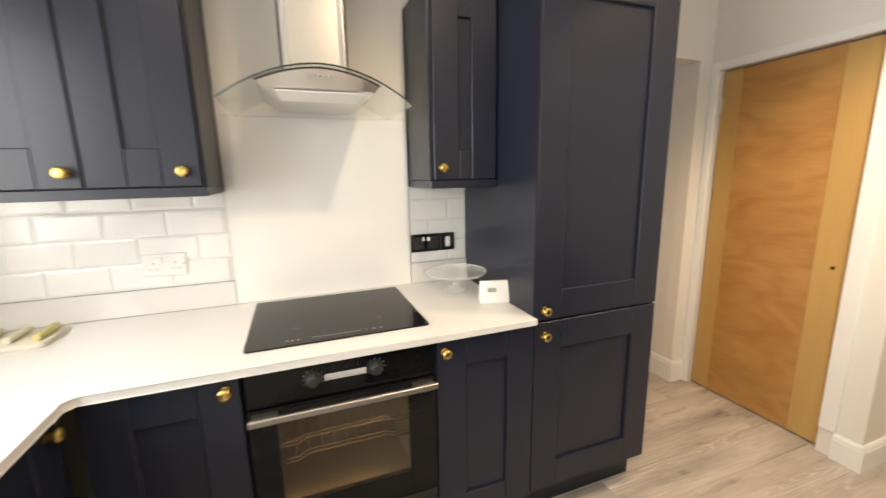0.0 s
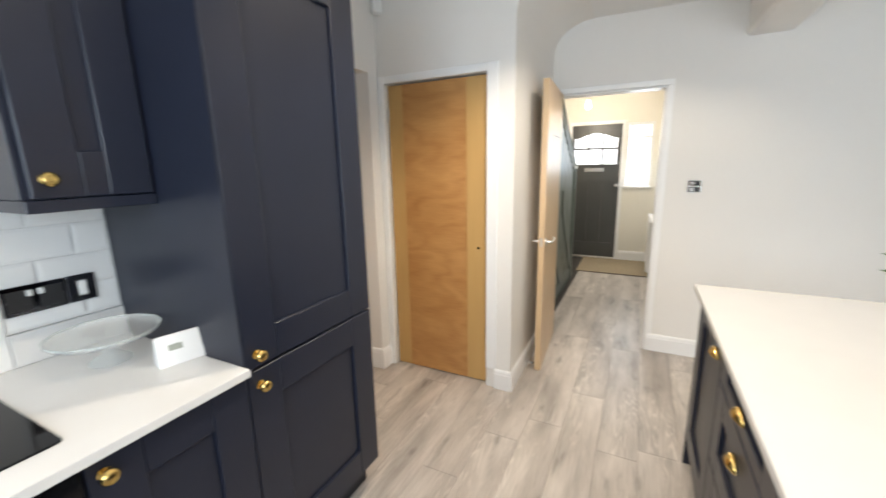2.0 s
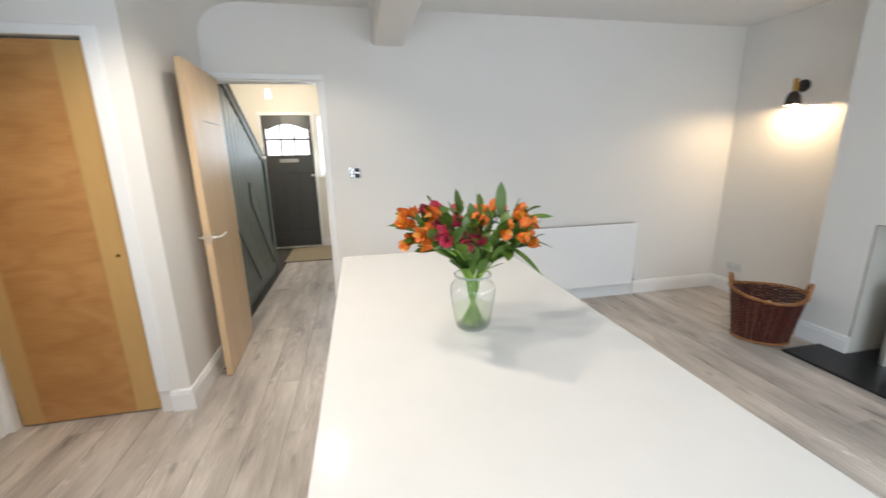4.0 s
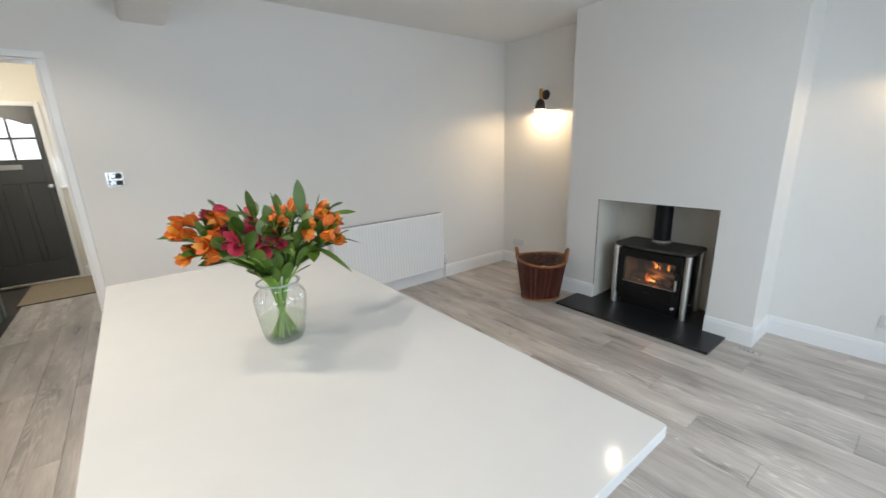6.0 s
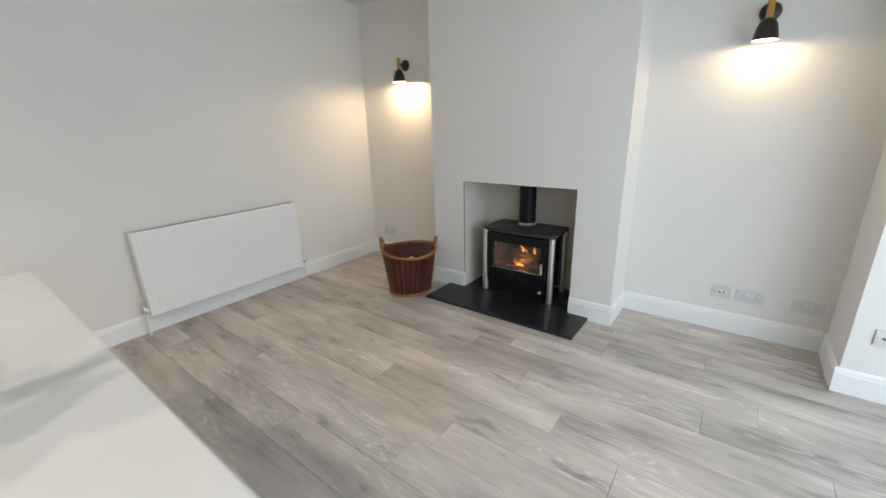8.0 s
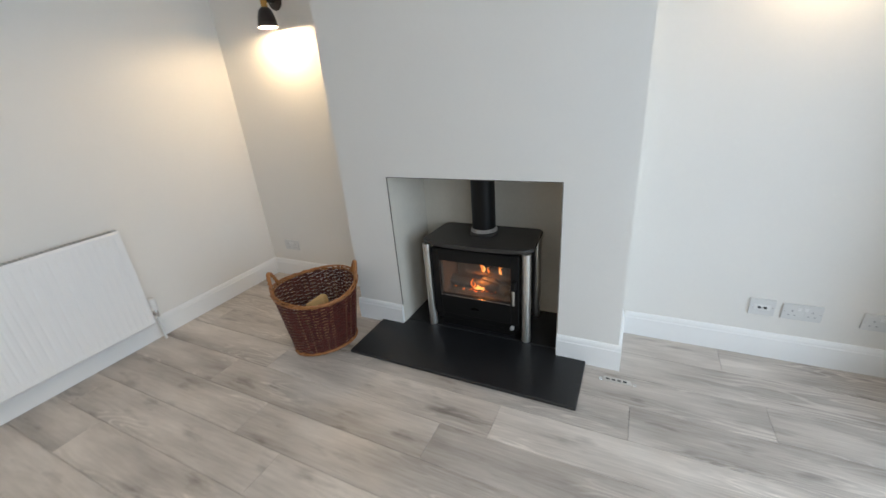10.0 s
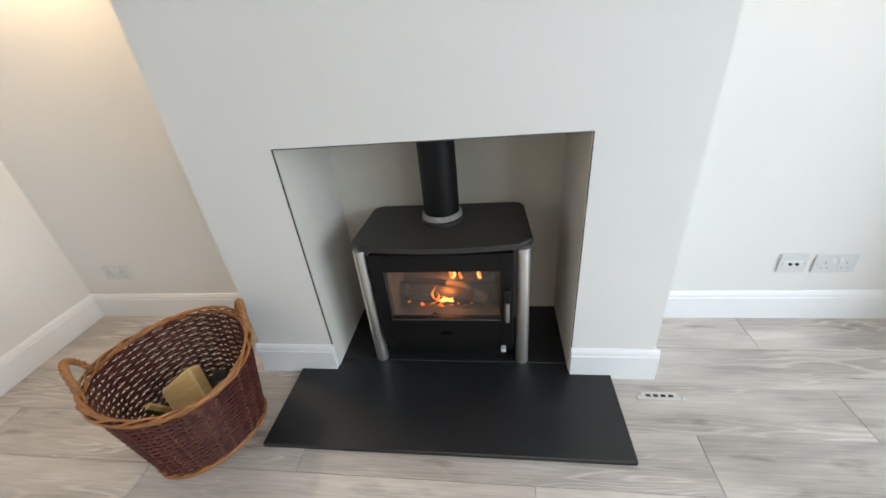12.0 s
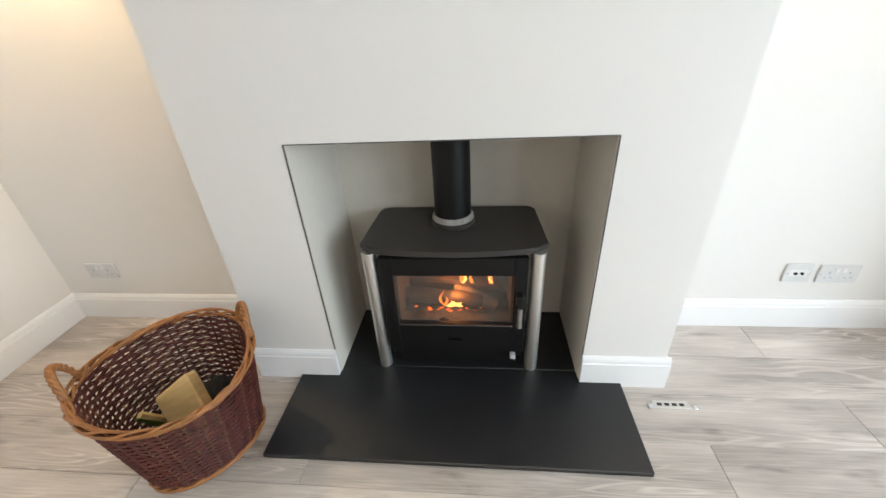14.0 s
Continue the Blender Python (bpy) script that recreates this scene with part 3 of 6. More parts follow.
# ---- hall ----
HX0, HX1, HY0, HZ = X1 + 0.12, 6.68, 0.0, 2.6
setting("wall_hall_south", boxes((HX0, HX1 + 0.12, HY0 - 0.1, HY0, 0, HZ)), HALLWALL, "cream hall wall", "wall")
setting("wall_hall_north", boxes((HX0, HX1 + 0.12, 1.98, 2.08, 0, 4.2), (HX0 - 0.12, HX0, 1.06, 2.08, 0, 4.2)), HALLWALL, "cream wall above the staircase", "wall")
setting("wall_hall_front", boxes((HX1, HX1 + 0.12, HY0, 0.20, 0, HZ), (HX1, HX1 + 0.12, 0.20, 0.555, 0, 1.12), (HX1, HX1 + 0.12, 0.20, 0.555, 2.02, HZ), (HX1, HX1 + 0.12, 0.555, 1.36, 2.06, HZ), (HX1, HX1 + 0.12, 1.36, 2.0, 0, 4.2), (HX1, HX1 + 0.12, 0.555, 0.60, 0, 2.06)), HALLWALL, "cream hall wall round the front door", "wall")
setting("ceiling_hall", boxes((HX0 - 0.12, HX1 + 0.12, HY0 - 0.1, 2.1, HZ, HZ + 0.1)), CEIL, "white hall ceiling", "ceiling")
skirting("baseboard", (HX0, HY0), (HX1, HY0), (0, 1), 0.14)
skirting("baseboard", (HX1, HY0 + T), (HX1, 0.56), (-1, 0), 0.14)
setting("trim_front_door", boxes((HX1 - 0.02, HX1 + 0.1, 0.565, 0.612, 0, 2.06), (HX1 - 0.02, HX1 + 0.1, 1.31, 1.36, 0, 2.06), (HX1 - 0.02, HX1 + 0.1, 0.612, 1.31, 2.012, 2.06), bevel=0.004), TRIM, "white painted front door frame", "door frame")

fd = thing("front_door", (HX1 - 0.01, 0.96, 0.02), "dark grey panelled front door with arched six-pane glazing", "door", kind="structure")
fy0, fy1, fx0, fx1 = 0.615, 1.307, HX1 - 0.03, HX1 + 0.02
gy0, gy1, gz0, gz1 = 0.665, 1.262, 1.44, 1.89
arch = [(gy0, gz1 - 0.07)] + [(gy0 + (gy1 - gy0) * i / 12, gz1 - 0.075 + 0.075 * math.sin(math.pi * min(1, max(0, (i / 12 - 0.08) / 0.84)))) for i in range(1, 12)] + [(gy1, gz1 - 0.07)]
bm = boxes((fx0, fx1, fy0, gy0, 0.03, 2.01), (fx0, fx1, gy1, fy1, 0.03, 2.01), (fx0, fx1, gy0, gy1, 1.18, gz0), (fx0, fx1, gy0, gy1, 0.03, 0.25), bevel=0.003)
pr = prism(arch + [(gy1, 2.01), (gy0, 2.01)], fx0, fx1, axis="x")
me_tmp = bpy.data.meshes.new("tmp")
pr.to_mesh(me_tmp)
bm.from_mesh(me_tmp)
pr.free()
bpy.data.meshes.remove(me_tmp)
part("door_leaf_frame", bm, DOORGREY, fd, smooth=0)
for k in range(3):
    a = gy0 + (gy1 - gy0) * k / 3
    part("panel", boxes((fx0 + 0.012, fx1 - 0.01, a + 0.025 * (k > 0), a + (gy1 - gy0) / 3 - 0.025 * (k < 2), 0.25, 1.18), bevel=0.004), DOORGREY, fd)
for k in (1, 2):
    a = gy0 + (gy1 - gy0) * k / 3
    part("muntin", boxes((fx0 + 0.004, fx1 - 0.01, a - 0.024, a + 0.024, 0.25, 1.18), bevel=0.003), DOORGREY, fd)
    part("glazing_bar", boxes((fx0 + 0.006, fx1 - 0.01, a - 0.012, a + 0.012, gz0, gz1), bevel=0.002), DOORGREY, fd)
part("glazing_bar", boxes((fx0 + 0.005, fx1 - 0.012, gy0, gy1, 1.655, 1.68), bevel=0.002), DOORGREY, fd)
for k in range(3):
    a, b = (gy0 + (gy1 - gy0) * q / 3 for q in (k, k + 1))
    part("pane", boxes((fx1 - 0.03, fx1 - 0.024, a, b, gz0, 1.66)), OBSCURE, fd, "bright obscured glass")
    part("pane", boxes((fx1 - 0.03, fx1 - 0.024, a, b, 1.675, gz1 + 0.01)), OBSCURE, fd, "bright obscured glass")
part("letter_plate", boxes((fx0 - 0.008, fx0 + 0.002, 0.835, 1.105, 1.33, 1.385), bevel=0.003), STEEL, fd, "steel letter plate")
part("lock", lathe([(0, 0), (0.022, 0), (0.022, 0.03), (0.012, 0.04), (0, 0.04)], (fx0, 0.645, 1.13), 16, turn=Matrix.Rotation(radians(-90), 4, "Y")), STEEL, fd, "steel latch knob")
part("threshold", boxes((HX1 - 0.05, HX1 + 0.1, 0.612, 1.31, 0, 0.028), bevel=0.004), STEEL, fd, "bright metal threshold")

hw = thing("window_3", (HX1 + 0.05, 0.38, 1.12), "bright obscured hall side window in white frame", "window", kind="structure")
part("window_frame", boxes((HX1 + 0.02, HX1 + 0.08, 0.20, 0.24, 1.12, 2.02), (HX1 + 0.02, HX1 + 0.08, 0.515, 0.555, 1.12, 2.02), (HX1 + 0.02, HX1 + 0.08, 0.24, 0.515, 1.12, 1.16), (HX1 + 0.02, HX1 + 0.08, 0.24, 0.515, 1.98, 2.02), (HX1 + 0.02, HX1 + 0.08, 0.24, 0.515, 1.80, 1.83), bevel=0.003), TRIM, hw)
part("window_sill", boxes((HX1 - 0.05, HX1 + 0.05, 0.19, 0.56, 1.095, 1.119), bevel=0.004), TRIM, hw)
part("pane", boxes((HX1 + 0.06, HX1 + 0.066, 0.24, 0.515, 1.16, 1.80)), OBSCURE, hw)
part("pane", boxes((HX1 + 0.06, HX1 + 0.066, 0.24, 0.515, 1.83, 1.98)), OBSCURE, hw)

# staircase side, painted grey-green with slanting battens
st = thing("staircase", (4.5, 1.1, 0), "grey-green panelled staircase side with white newel cap", "staircase")
sx0, sx1 = HX0 + 0.002, 5.40


def stair_top(x):
    return 2.09 - 0.595 * (x - 4.28)


part("side_panel", prism([(sx0, 0), (sx1, 0), (sx1, stair_top(sx1)), (sx0, stair_top(sx0))], 1.085, 1.11, axis="y"), SAGE, st, smooth=0)
part("string", prism([(sx0, stair_top(sx0) - 0.09), (sx1, stair_top(sx1) - 0.09), (sx1, stair_top(sx1)), (sx0, stair_top(sx0))], 1.062, 1.085, 0.003, 1, axis="y"), SAGE, st, smooth=0)
part("base_rail", boxes((sx0, sx1, 1.062, 1.085, 0, 0.14), bevel=0.003), SAGE, st, smooth=0)
bx = sx0 + 0.07
while bx < sx1 - 0.05:
    part("board", boxes((bx - 0.056, bx + 0.056, 1.070, 1.085, 0.14, stair_top(bx + 0.056) - 0.085), bevel=0.006), SAGE, st, smooth=0)
    bx += 0.118
part("brace", prism([(3.66, 1.22), (4.58, 0.14), (4.86, 0.14), (3.66, 1.55)], 1.056, 1.0695, 0.003, 1, axis="y"), SAGE, st, "broad slanting batten", smooth=0)
part("brace", prism([(4.60, 0.95), (4.60, 1.18), (5.34, 0.32), (5.34, 0.14), (5.28, 0.14)], 1.056, 1.0695, 0.003, 1, axis="y"), SAGE, st, smooth=0)
part("newel_post", boxes((5.36, 5.45, 1.05, 1.14, 0, 1.40), bevel=0.004), SAGE, st, "grey-green newel post")
part("newel_cap", boxes((5.35, 5.46, 1.04, 1.15, 1.40, 1.435), bevel=0.008), TRIM, st, "white newel cap")
part("handrail_edge", prism([(sx0, stair_top(sx0) + 0.002), (sx1, stair_top(sx1) + 0.002), (sx1, stair_top(sx1) + 0.03), (sx0, stair_top(sx0) + 0.03)], 1.05, 1.12, 0.004, 1, axis="y"), SAGE, st, smooth=0)

mat_ob = thing("door_mat", (6.2, 0.6, 0), "beige coir mat inside the front door", "mat")
part("coir_pad", boxes((5.76, 6.62, 0.03, 1.04, 0.001, 0.012), bevel=0.003), COIR, mat_ob)
part("edge_strip", boxes((5.745, 5.758, 0.03, 1.04, 0.001, 0.010), bevel=0.002), material("dark_mat_edging", (0.09, 0.07, 0.05), 0.6), mat_ob, "dark edging strip")

lamp = thing("hall_lamp", (5.8, 1.0, 2.6), "small glowing hall ceiling pendant lamp", "ceiling lamp")
part("rose", lathe([(0, 2.6), (0.04, 2.6), (0.04, 2.58), (0.01, 2.57), (0, 2.57)], (5.8, 1.0, 0), 20), WHITEPL, lamp)
part("flex", rod((5.8, 1.0, 2.575), (5.8, 1.0, 2.24), 0.003, 6), WHITEPL, lamp)
part("bulb", lathe([(0, 0.06), (0.014, 0.06), (0.018, 0.03), (0.032, 0.0), (0.034, -0.02), (0.024, -0.045), (0, -0.056)], (5.8, 1.0, 2.19), 20), BULB, lamp, "lit bulb", smooth=180)

hr = thing("hall_radiator", (5.9, 0.1, 0.1), "white radiator on the hall wall", "radiator")
part("body", boxes((5.45, 6.35, 0.04, 0.19, 0.14, 0.76), bevel=0.006), RADIATOR, hr)
part("bracket", boxes((5.6, 5.64, 0.0, 0.04, 0.2, 0.7)), RADIATOR, hr)
part("pipe", rod((5.43, 0.1, 0.0), (5.43, 0.1, 0.2), 0.008), CHROME, hr)


# ---- kitchen ----
def knob(parent, x, z, r=0.0185):
    """A round brass knob on a door face at y = 0 that looks towards -y."""
    prof = [(0, 0), (r * 0.75, 0), (r * 0.75, 0.003), (r * 0.42, 0.005), (r * 0.40, 0.014), (r * 0.80, 0.018), (r, 0.024), (r * 0.96, 0.030), (r * 0.66, 0.035), (r * 0.5, 0.0352), (r * 0.46, 0.0345), (0, 0.036)]
    return part("knob", lathe(prof, (x, 0, z), 20, turn=Matrix.Rotation(radians(90), 4, "X")), BRASS, parent, "round aged brass knob", smooth=50)


def cup(parent, x, z):
    """A brass cup pull."""
    bm = bmesh.new()
    n = 12
    for i in range(n + 1):
        a = math.pi * i / n
        for j in range(6):
            b = 0.5 * math.pi * j / 5
            bm.verts.new((x + 0.040 * math.cos(a) * math.cos(b * 0.5), -0.026 * math.sin(b) * (0.35 + 0.65 * math.sin(a)) - 0.0005, z - 0.012 + 0.034 * math.sin(a) * math.cos(b * 0.85)))
    bm.verts.ensure_lookup_table()
    for i in range(n):
        for j in range(5):
            bm.faces.new([bm.verts[k] for k in (i * 6 + j, i * 6 + j + 1, (i + 1) * 6 + j + 1, (i + 1) * 6 + j)])
    ob = part("cup_pull", bm, BRASS, parent, "aged brass cup pull", smooth=60)
    mod = ob.modifiers.new("thickness", "SOLIDIFY")
    mod.thickness = 0.002
    return ob


def shaker(parent, x0, x1, z0, z1, stile=0.108, rail=0.105, name="door"):
    """A shaker front at y = 0 to 0.02, looking towards -y, with a recessed centre panel."""
    g = 0.0018
    x0, x1, z0, z1 = x0 + g, x1 - g, z0 + g, z1 - g
    b = 0.0025
    d = part(name, boxes((x0 + stile - 0.004, x1 - stile + 0.004, 0.0125, 0.0185, z0 + rail - 0.004, z1 - rail + 0.004)), NAVY, parent, smooth=0)
    for a in (x0, x1 - stile):
        part("stile", boxes((a, a + stile, 0, 0.02, z0, z1), bevel=b), NAVY, d, smooth=0)
    for a in (z0, z1 - rail):
        part("rail", boxes((x0 + stile, x1 - stile, 0.0004, 0.02, a, a + rail), bevel=b), NAVY, d, smooth=0)
    return d


def unit(name, label, w, depth, z0, z1, category="cabinet", group=""):
    """A cabinet carcass whose front stands at y = 0.021 and whose left side is x = 0."""
    u = thing(name, (0, 0, 0), label, category, group)
    part("carcass", boxes((0, w, 0.0215, depth, z0, z1), bevel=0.001), NAVY, u, smooth=0)
    return u


FY, TY = 1.305, 1.315
# base unit with a single door between oven and tall unit
u = unit("base_cabinet", "dark navy shaker base cabinet beside the oven", 0.39, 0.58, 0.15, 0.886, group="base cabinets")
d = shaker(u, 0.002, 0.388, 0.15, 0.884)
knob(d, 0.035, 0.842)
part("plinth", boxes((0, 0.39, 0.07, 0.09, 0.0, 0.149)), PLINTH, u, smooth=0)
u.matrix_basis = pose(0.484, FY, 0)
# corner base unit
u = unit("base_cabinet", "dark navy shaker corner base cabinet under the worktop", 0.385, 0.58, 0.15, 0.886, group="base cabinets")
d = shaker(u, 0.004, 0.383, 0.15, 0.884)
knob(d, 0.345, 0.845)
part("plinth", boxes((0, 0.385, 0.07, 0.09, 0.0, 0.149)), PLINTH, u, smooth=0)
u.matrix_basis = pose(-0.487, FY, 0)
# run along the west wall, looking east
for k in range(2):
    u = unit("base_cabinet", "dark navy shaker base cabinet along the window wall", 0.66, 0.58, 0.15, 0.886, group="base cabinets")
    d = shaker(u, 0.002, 0.658, 0.15, 0.884)
    knob(d, 0.61 if k else 0.05, 0.842)
    part("plinth", boxes((0, 0.66, 0.07, 0.09, 0.0, 0.149)), PLINTH, u, smooth=0)
    u.matrix_basis = pose(-0.512, -0.03 + 0.664 * k, 0, 0, 0, 90)

# worktop, upstand, splashback
wt = thing("worktop", (0, 1.6, 0.887), "white quartz worktop with a square edge", "worktop")
part("slab", prism([(X0 + 0.002, -0.05), (-0.482, -0.05), (-0.482, 1.262), (-0.460, 1.284), (0.872, 1.284), (0.872, Y1 - 0.002), (X0 + 0.002, Y1 - 0.002)], 0.887, 0.912, 0.003, 2), QUARTZ, wt, smooth=0)
part("upstand", boxes((X0 + 0.02, -0.176, Y1 - 0.016, Y1 - 0.001, 0.913, 1.013), bevel=0.002), QUARTZ, wt)
part("upstand", boxes((0.583, 0.872, Y1 - 0.016, Y1 - 0.001, 0.913, 1.013), bevel=0.002), QUARTZ, wt)
part("upstand", boxes((X0 + 0.001, X0 + 0.016, -0.05, Y1 - 0.02, 0.913, 1.013), bevel=0.002), QUARTZ, wt)
sp = thing("splashback", (0.2, Y1, 0.913), "glossy white splashback panel behind the hob", "splashback")
part("panel", boxes((-0.174, 0.581, Y1 - 0.013, Y1 - 0.001, 0.913, 1.672), bevel=0.0015), SPLASH, sp)
part("upper_panel", boxes((-0.174, 0.581, Y1 - 0.012, Y1 - 0.001, 1.6728, 2.32), bevel=0.0005), WALL, sp, "matt painted board above the hob panel")

# oven
ov = thing("oven", (0.19, FY, 0.3), "black built-in electric oven with steel bar handle", "oven")
ox0, ox1 = -0.095, 0.481
part("casing", boxes((ox0, ox1, FY + 0.50, FY + 0.52, 0.30, 0.884), (ox0, ox0 + 0.02, FY + 0.02, FY + 0.5, 0.30, 0.884), (ox1 - 0.02, ox1, FY + 0.02, FY + 0.5, 0.30, 0.884), (ox0 + 0.02, ox1 - 0.02, FY + 0.02, FY + 0.5, 0.30, 0.33), (ox0 + 0.02, ox1 - 0.02, FY + 0.02, FY + 0.5, 0.775, 0.884)), BLACK, ov, smooth=0)
cav = boxes((0.0 - 0.03, 0.41, FY + 0.44, FY + 0.45, 0.36, 0.75), (-0.04, -0.03, FY + 0.03, FY + 0.45, 0.36, 0.75), (0.41, 0.42, FY + 0.03, FY + 0.45, 0.36, 0.75), (-0.04, 0.42, FY + 0.03, FY + 0.45, 0.35, 0.36), (-0.04, 0.42, FY + 0.03, FY + 0.45, 0.75, 0.76))
part("cavity", cav, CAVITY, ov, "brown enamelled oven interior", smooth=0)
panel = part("control_panel", boxes((ox0, ox1, FY - 0.006, FY + 0.019, 0.772, 0.884), bevel=0.003), BLACKGLASS, ov, "black glass control panel")
for kx in (0.092, 0.281):
    bm = lathe([(0, 0), (0.026, 0), (0.026, 0.004), (0.0, 0.004)], (kx, FY - 0.006, 0.836), 24, turn=Matrix.Rotation(radians(90), 4, "X"))
    lathe([(0.018, 0.003), (0.020, 0.006), (0.017, 0.024), (0.014, 0.027), (0, 0.027)], (kx, FY - 0.006, 0.836), 24, bm, Matrix.Rotation(radians(90), 4, "X"))
    part("dial", bm, RUBBER, panel, "black control dial", smooth=40)
    for i in range(9):
        a = radians(-30 + 30 * i)
        x, z = kx + 0.030 * math.cos(a), 0.836 + 0.030 * math.sin(a)
        part("mark", boxes((x - 0.0012, x + 0.0012, FY - 0.0068, FY - 0.0055, z - 0.0012, z + 0.0012)), GREYPL, panel)
part("display", boxes((0.125, 0.252, FY - 0.0075, FY - 0.005, 0.822, 0.842), bevel=0.001), GREYPL, panel, "pale clock display strip")
door = part("oven_door", boxes((-0.018, 0.388, FY - 0.008, FY + 0.017, 0.335, 0.425), bevel=0.001), BLACKGLASS, ov, "black glass oven door", smooth=0)
for _b in ((ox0, -0.018, FY - 0.008, FY + 0.017, 0.335, 0.766), (0.388, ox1, FY - 0.008, FY + 0.017, 0.335, 0.766), (-0.018, 0.388, FY - 0.008, FY + 0.017, 0.722, 0.766)):
    part("door_border", boxes(_b, bevel=0.001), BLACKGLASS, door, smooth=0)
pane = part("window", boxes((-0.018, 0.388, FY - 0.006, FY - 0.001, 0.425, 0.722)), SMOKED, door, "smoked glass window")
pane.visible_shadow = False
part("handle", boxes((ox0 + 0.004, ox1 - 0.004, FY - 0.052, FY - 0.038, 0.740, 0.761), bevel=0.003), BAR, door, "flat brushed steel bar handle")
for hx in (ox0 + 0.012, ox1 - 0.082):
    part("handle_bracket", boxes((hx, hx + 0.07, FY - 0.04, FY - 0.0075, 0.742, 0.760), bevel=0.002), BAR, door)
for rz in (0.60, 0.54):
    bm = bmesh.new()
    for k in range(2):
        zz = rz - 0.014 * k
        tube([(-0.02, FY + 0.06, zz), (0.03, FY + 0.06, zz), (0.06, FY + 0.06, zz + 0.016), (0.32, FY + 0.06, zz + 0.016), (0.345, FY + 0.06, zz), (0.40, FY + 0.06, zz)], 0.003, 6, bm)
    for i in range(9):
        rod((0.02 + 0.042 * i, FY + 0.06, rz), (0.02 + 0.042 * i, FY + 0.42, rz), 0.002, 6, bm)
    part("wire_shelf", bm, CHROME, ov, "chrome wire oven shelf", smooth=50)
part("lower_trim", boxes((ox0, ox1, FY - 0.006, FY + 0.019, 0.302, 0.330), bevel=0.002), BLACK, ov)
# filler under the oven
f = thing("oven_housing_panel", (0.19, FY, 0.0), "navy panel and plinth under the oven", "cabinet")
part("filler", boxes((ox0, ox1, FY, FY + 0.02, 0.15, 0.297), bevel=0.001), NAVY, f)
part("shelf", boxes((ox0, ox1, FY + 0.021, FY + 0.55, 0.27, 0.299)), NAVY, f)
part("plinth", boxes((ox0 - 0.006, ox1 + 0.002, FY + 0.07, FY + 0.09, 0, 0.149)), PLINTH, f)

hob = thing("hob", (0.197, 1.63, 0.912), "black glass induction hob set in white worktop", "hob")
part("glass_top", prism(rounded(-0.099, 0.493, 1.383, 1.882, 0.008), 0.9125, 0.918, 0.0015, 1), BLACKGLASS, hob, smooth=30)
MARK = material("grey_hob_print", (0.30, 0.30, 0.30), 0.3, vary=0.05, bump=0.0)
part("slider_mark", boxes((0.10, 0.26, 1.418, 1.4205, 0.9178, 0.9183)), MARK, hob, "printed slider line")
for i in range(6):
    x = 0.02 + 0.018 * i if i < 3 else 0.275 + 0.025 * (i - 3)
    part("touch_mark", boxes((x, x + 0.007, 1.416, 1.422, 0.9178, 0.9183)), MARK, hob)
for cx, cy in ((0.05, 1.52), (0.05, 1.75), (0.34, 1.52), (0.34, 1.75)):
    part("zone_mark", boxes((cx - 0.02, cx + 0.02, cy - 0.0008, cy + 0.0008, 0.9178, 0.9182), (cx - 0.0008, cx + 0.0008, cy - 0.02, cy - 0.001, 0.9178, 0.9182), (cx - 0.0008, cx + 0.0008, cy + 0.001, cy + 0.02, 0.9178, 0.9182)), material("faint_hob_print", (0.05, 0.05, 0.05), 0.3, bump=0.0), hob)

# tall unit
tu = unit("tall_cabinet", "tall dark navy shaker larder cabinet with brass knobs", 0.602, Y1 - TY - 0.002, 0.155, 2.155)
du = shaker(tu, 0.002, 0.600, 0.886, 2.12, 0.118, 0.112)
dl = shaker(tu, 0.002, 0.600, 0.155, 0.882, 0.118, 0.115)
knob(du, 0.042, 0.930)
knob(dl, 0.044, 0.830)
part("side_panel", boxes((-0.003, 0.0, 0.0, Y1 - TY - 0.002, 0.155, 2.155)), NAVY, tu)
part("plinth", boxes((0, 0.604, 0.085, 0.105, 0.0, 0.154), (0.584, 0.604, 0.105, 0.6, 0, 0.154)), PLINTH, tu)
part("cornice", boxes((-0.003, 0.61, -0.005, 0.6, 2.156, 2.18), bevel=0.004), NAVY, tu)
tu.matrix_basis = pose(0.8765, TY, 0)


def wall_unit(name, label, x0, x1, doors, knobs):
    w = x1 - x0
    u = thing(name, (0, 0, 0), label, "wall cabinet", "wall cabinets")
    part("carcass", boxes((0, w, 0.0215, 0.336, 1.41, 2.13), bevel=0.001), NAVY, u, smooth=0)
    part("light_rail", boxes((0, w, 0.004, 0.024, 1.378, 1.409), (0, 0.018, 0.024, 0.336, 1.378, 1.409), (w - 0.018, w, 0.024, 0.336, 1.378, 1.409), bevel=0.002), NAVY, u, smooth=0)
    part("base_panel", boxes((0.018, w - 0.018, 0.024, 0.336, 1.402, 1.4095)), NAVY, u, smooth=0)
    for (a, b), k in zip(doors, knobs):
        d = shaker(u, a, b, 1.41, 2.12, 0.105, 0.115)
        knob(d, k, 1.458)
    u.matrix_basis = pose(x0, 1.597, 0)
    return u


wall_unit("wall_cabinet", "dark navy shaker wall cabinet beside the tall unit", 0.586, 0.872, [(0.012, 0.28)], [0.045])
wall_unit("wall_cabinet", "dark navy shaker wall cabinet with two doors", -0.82, -0.176, [(0.018, 0.33), (0.332, 0.636)], [0.29, 0.588])

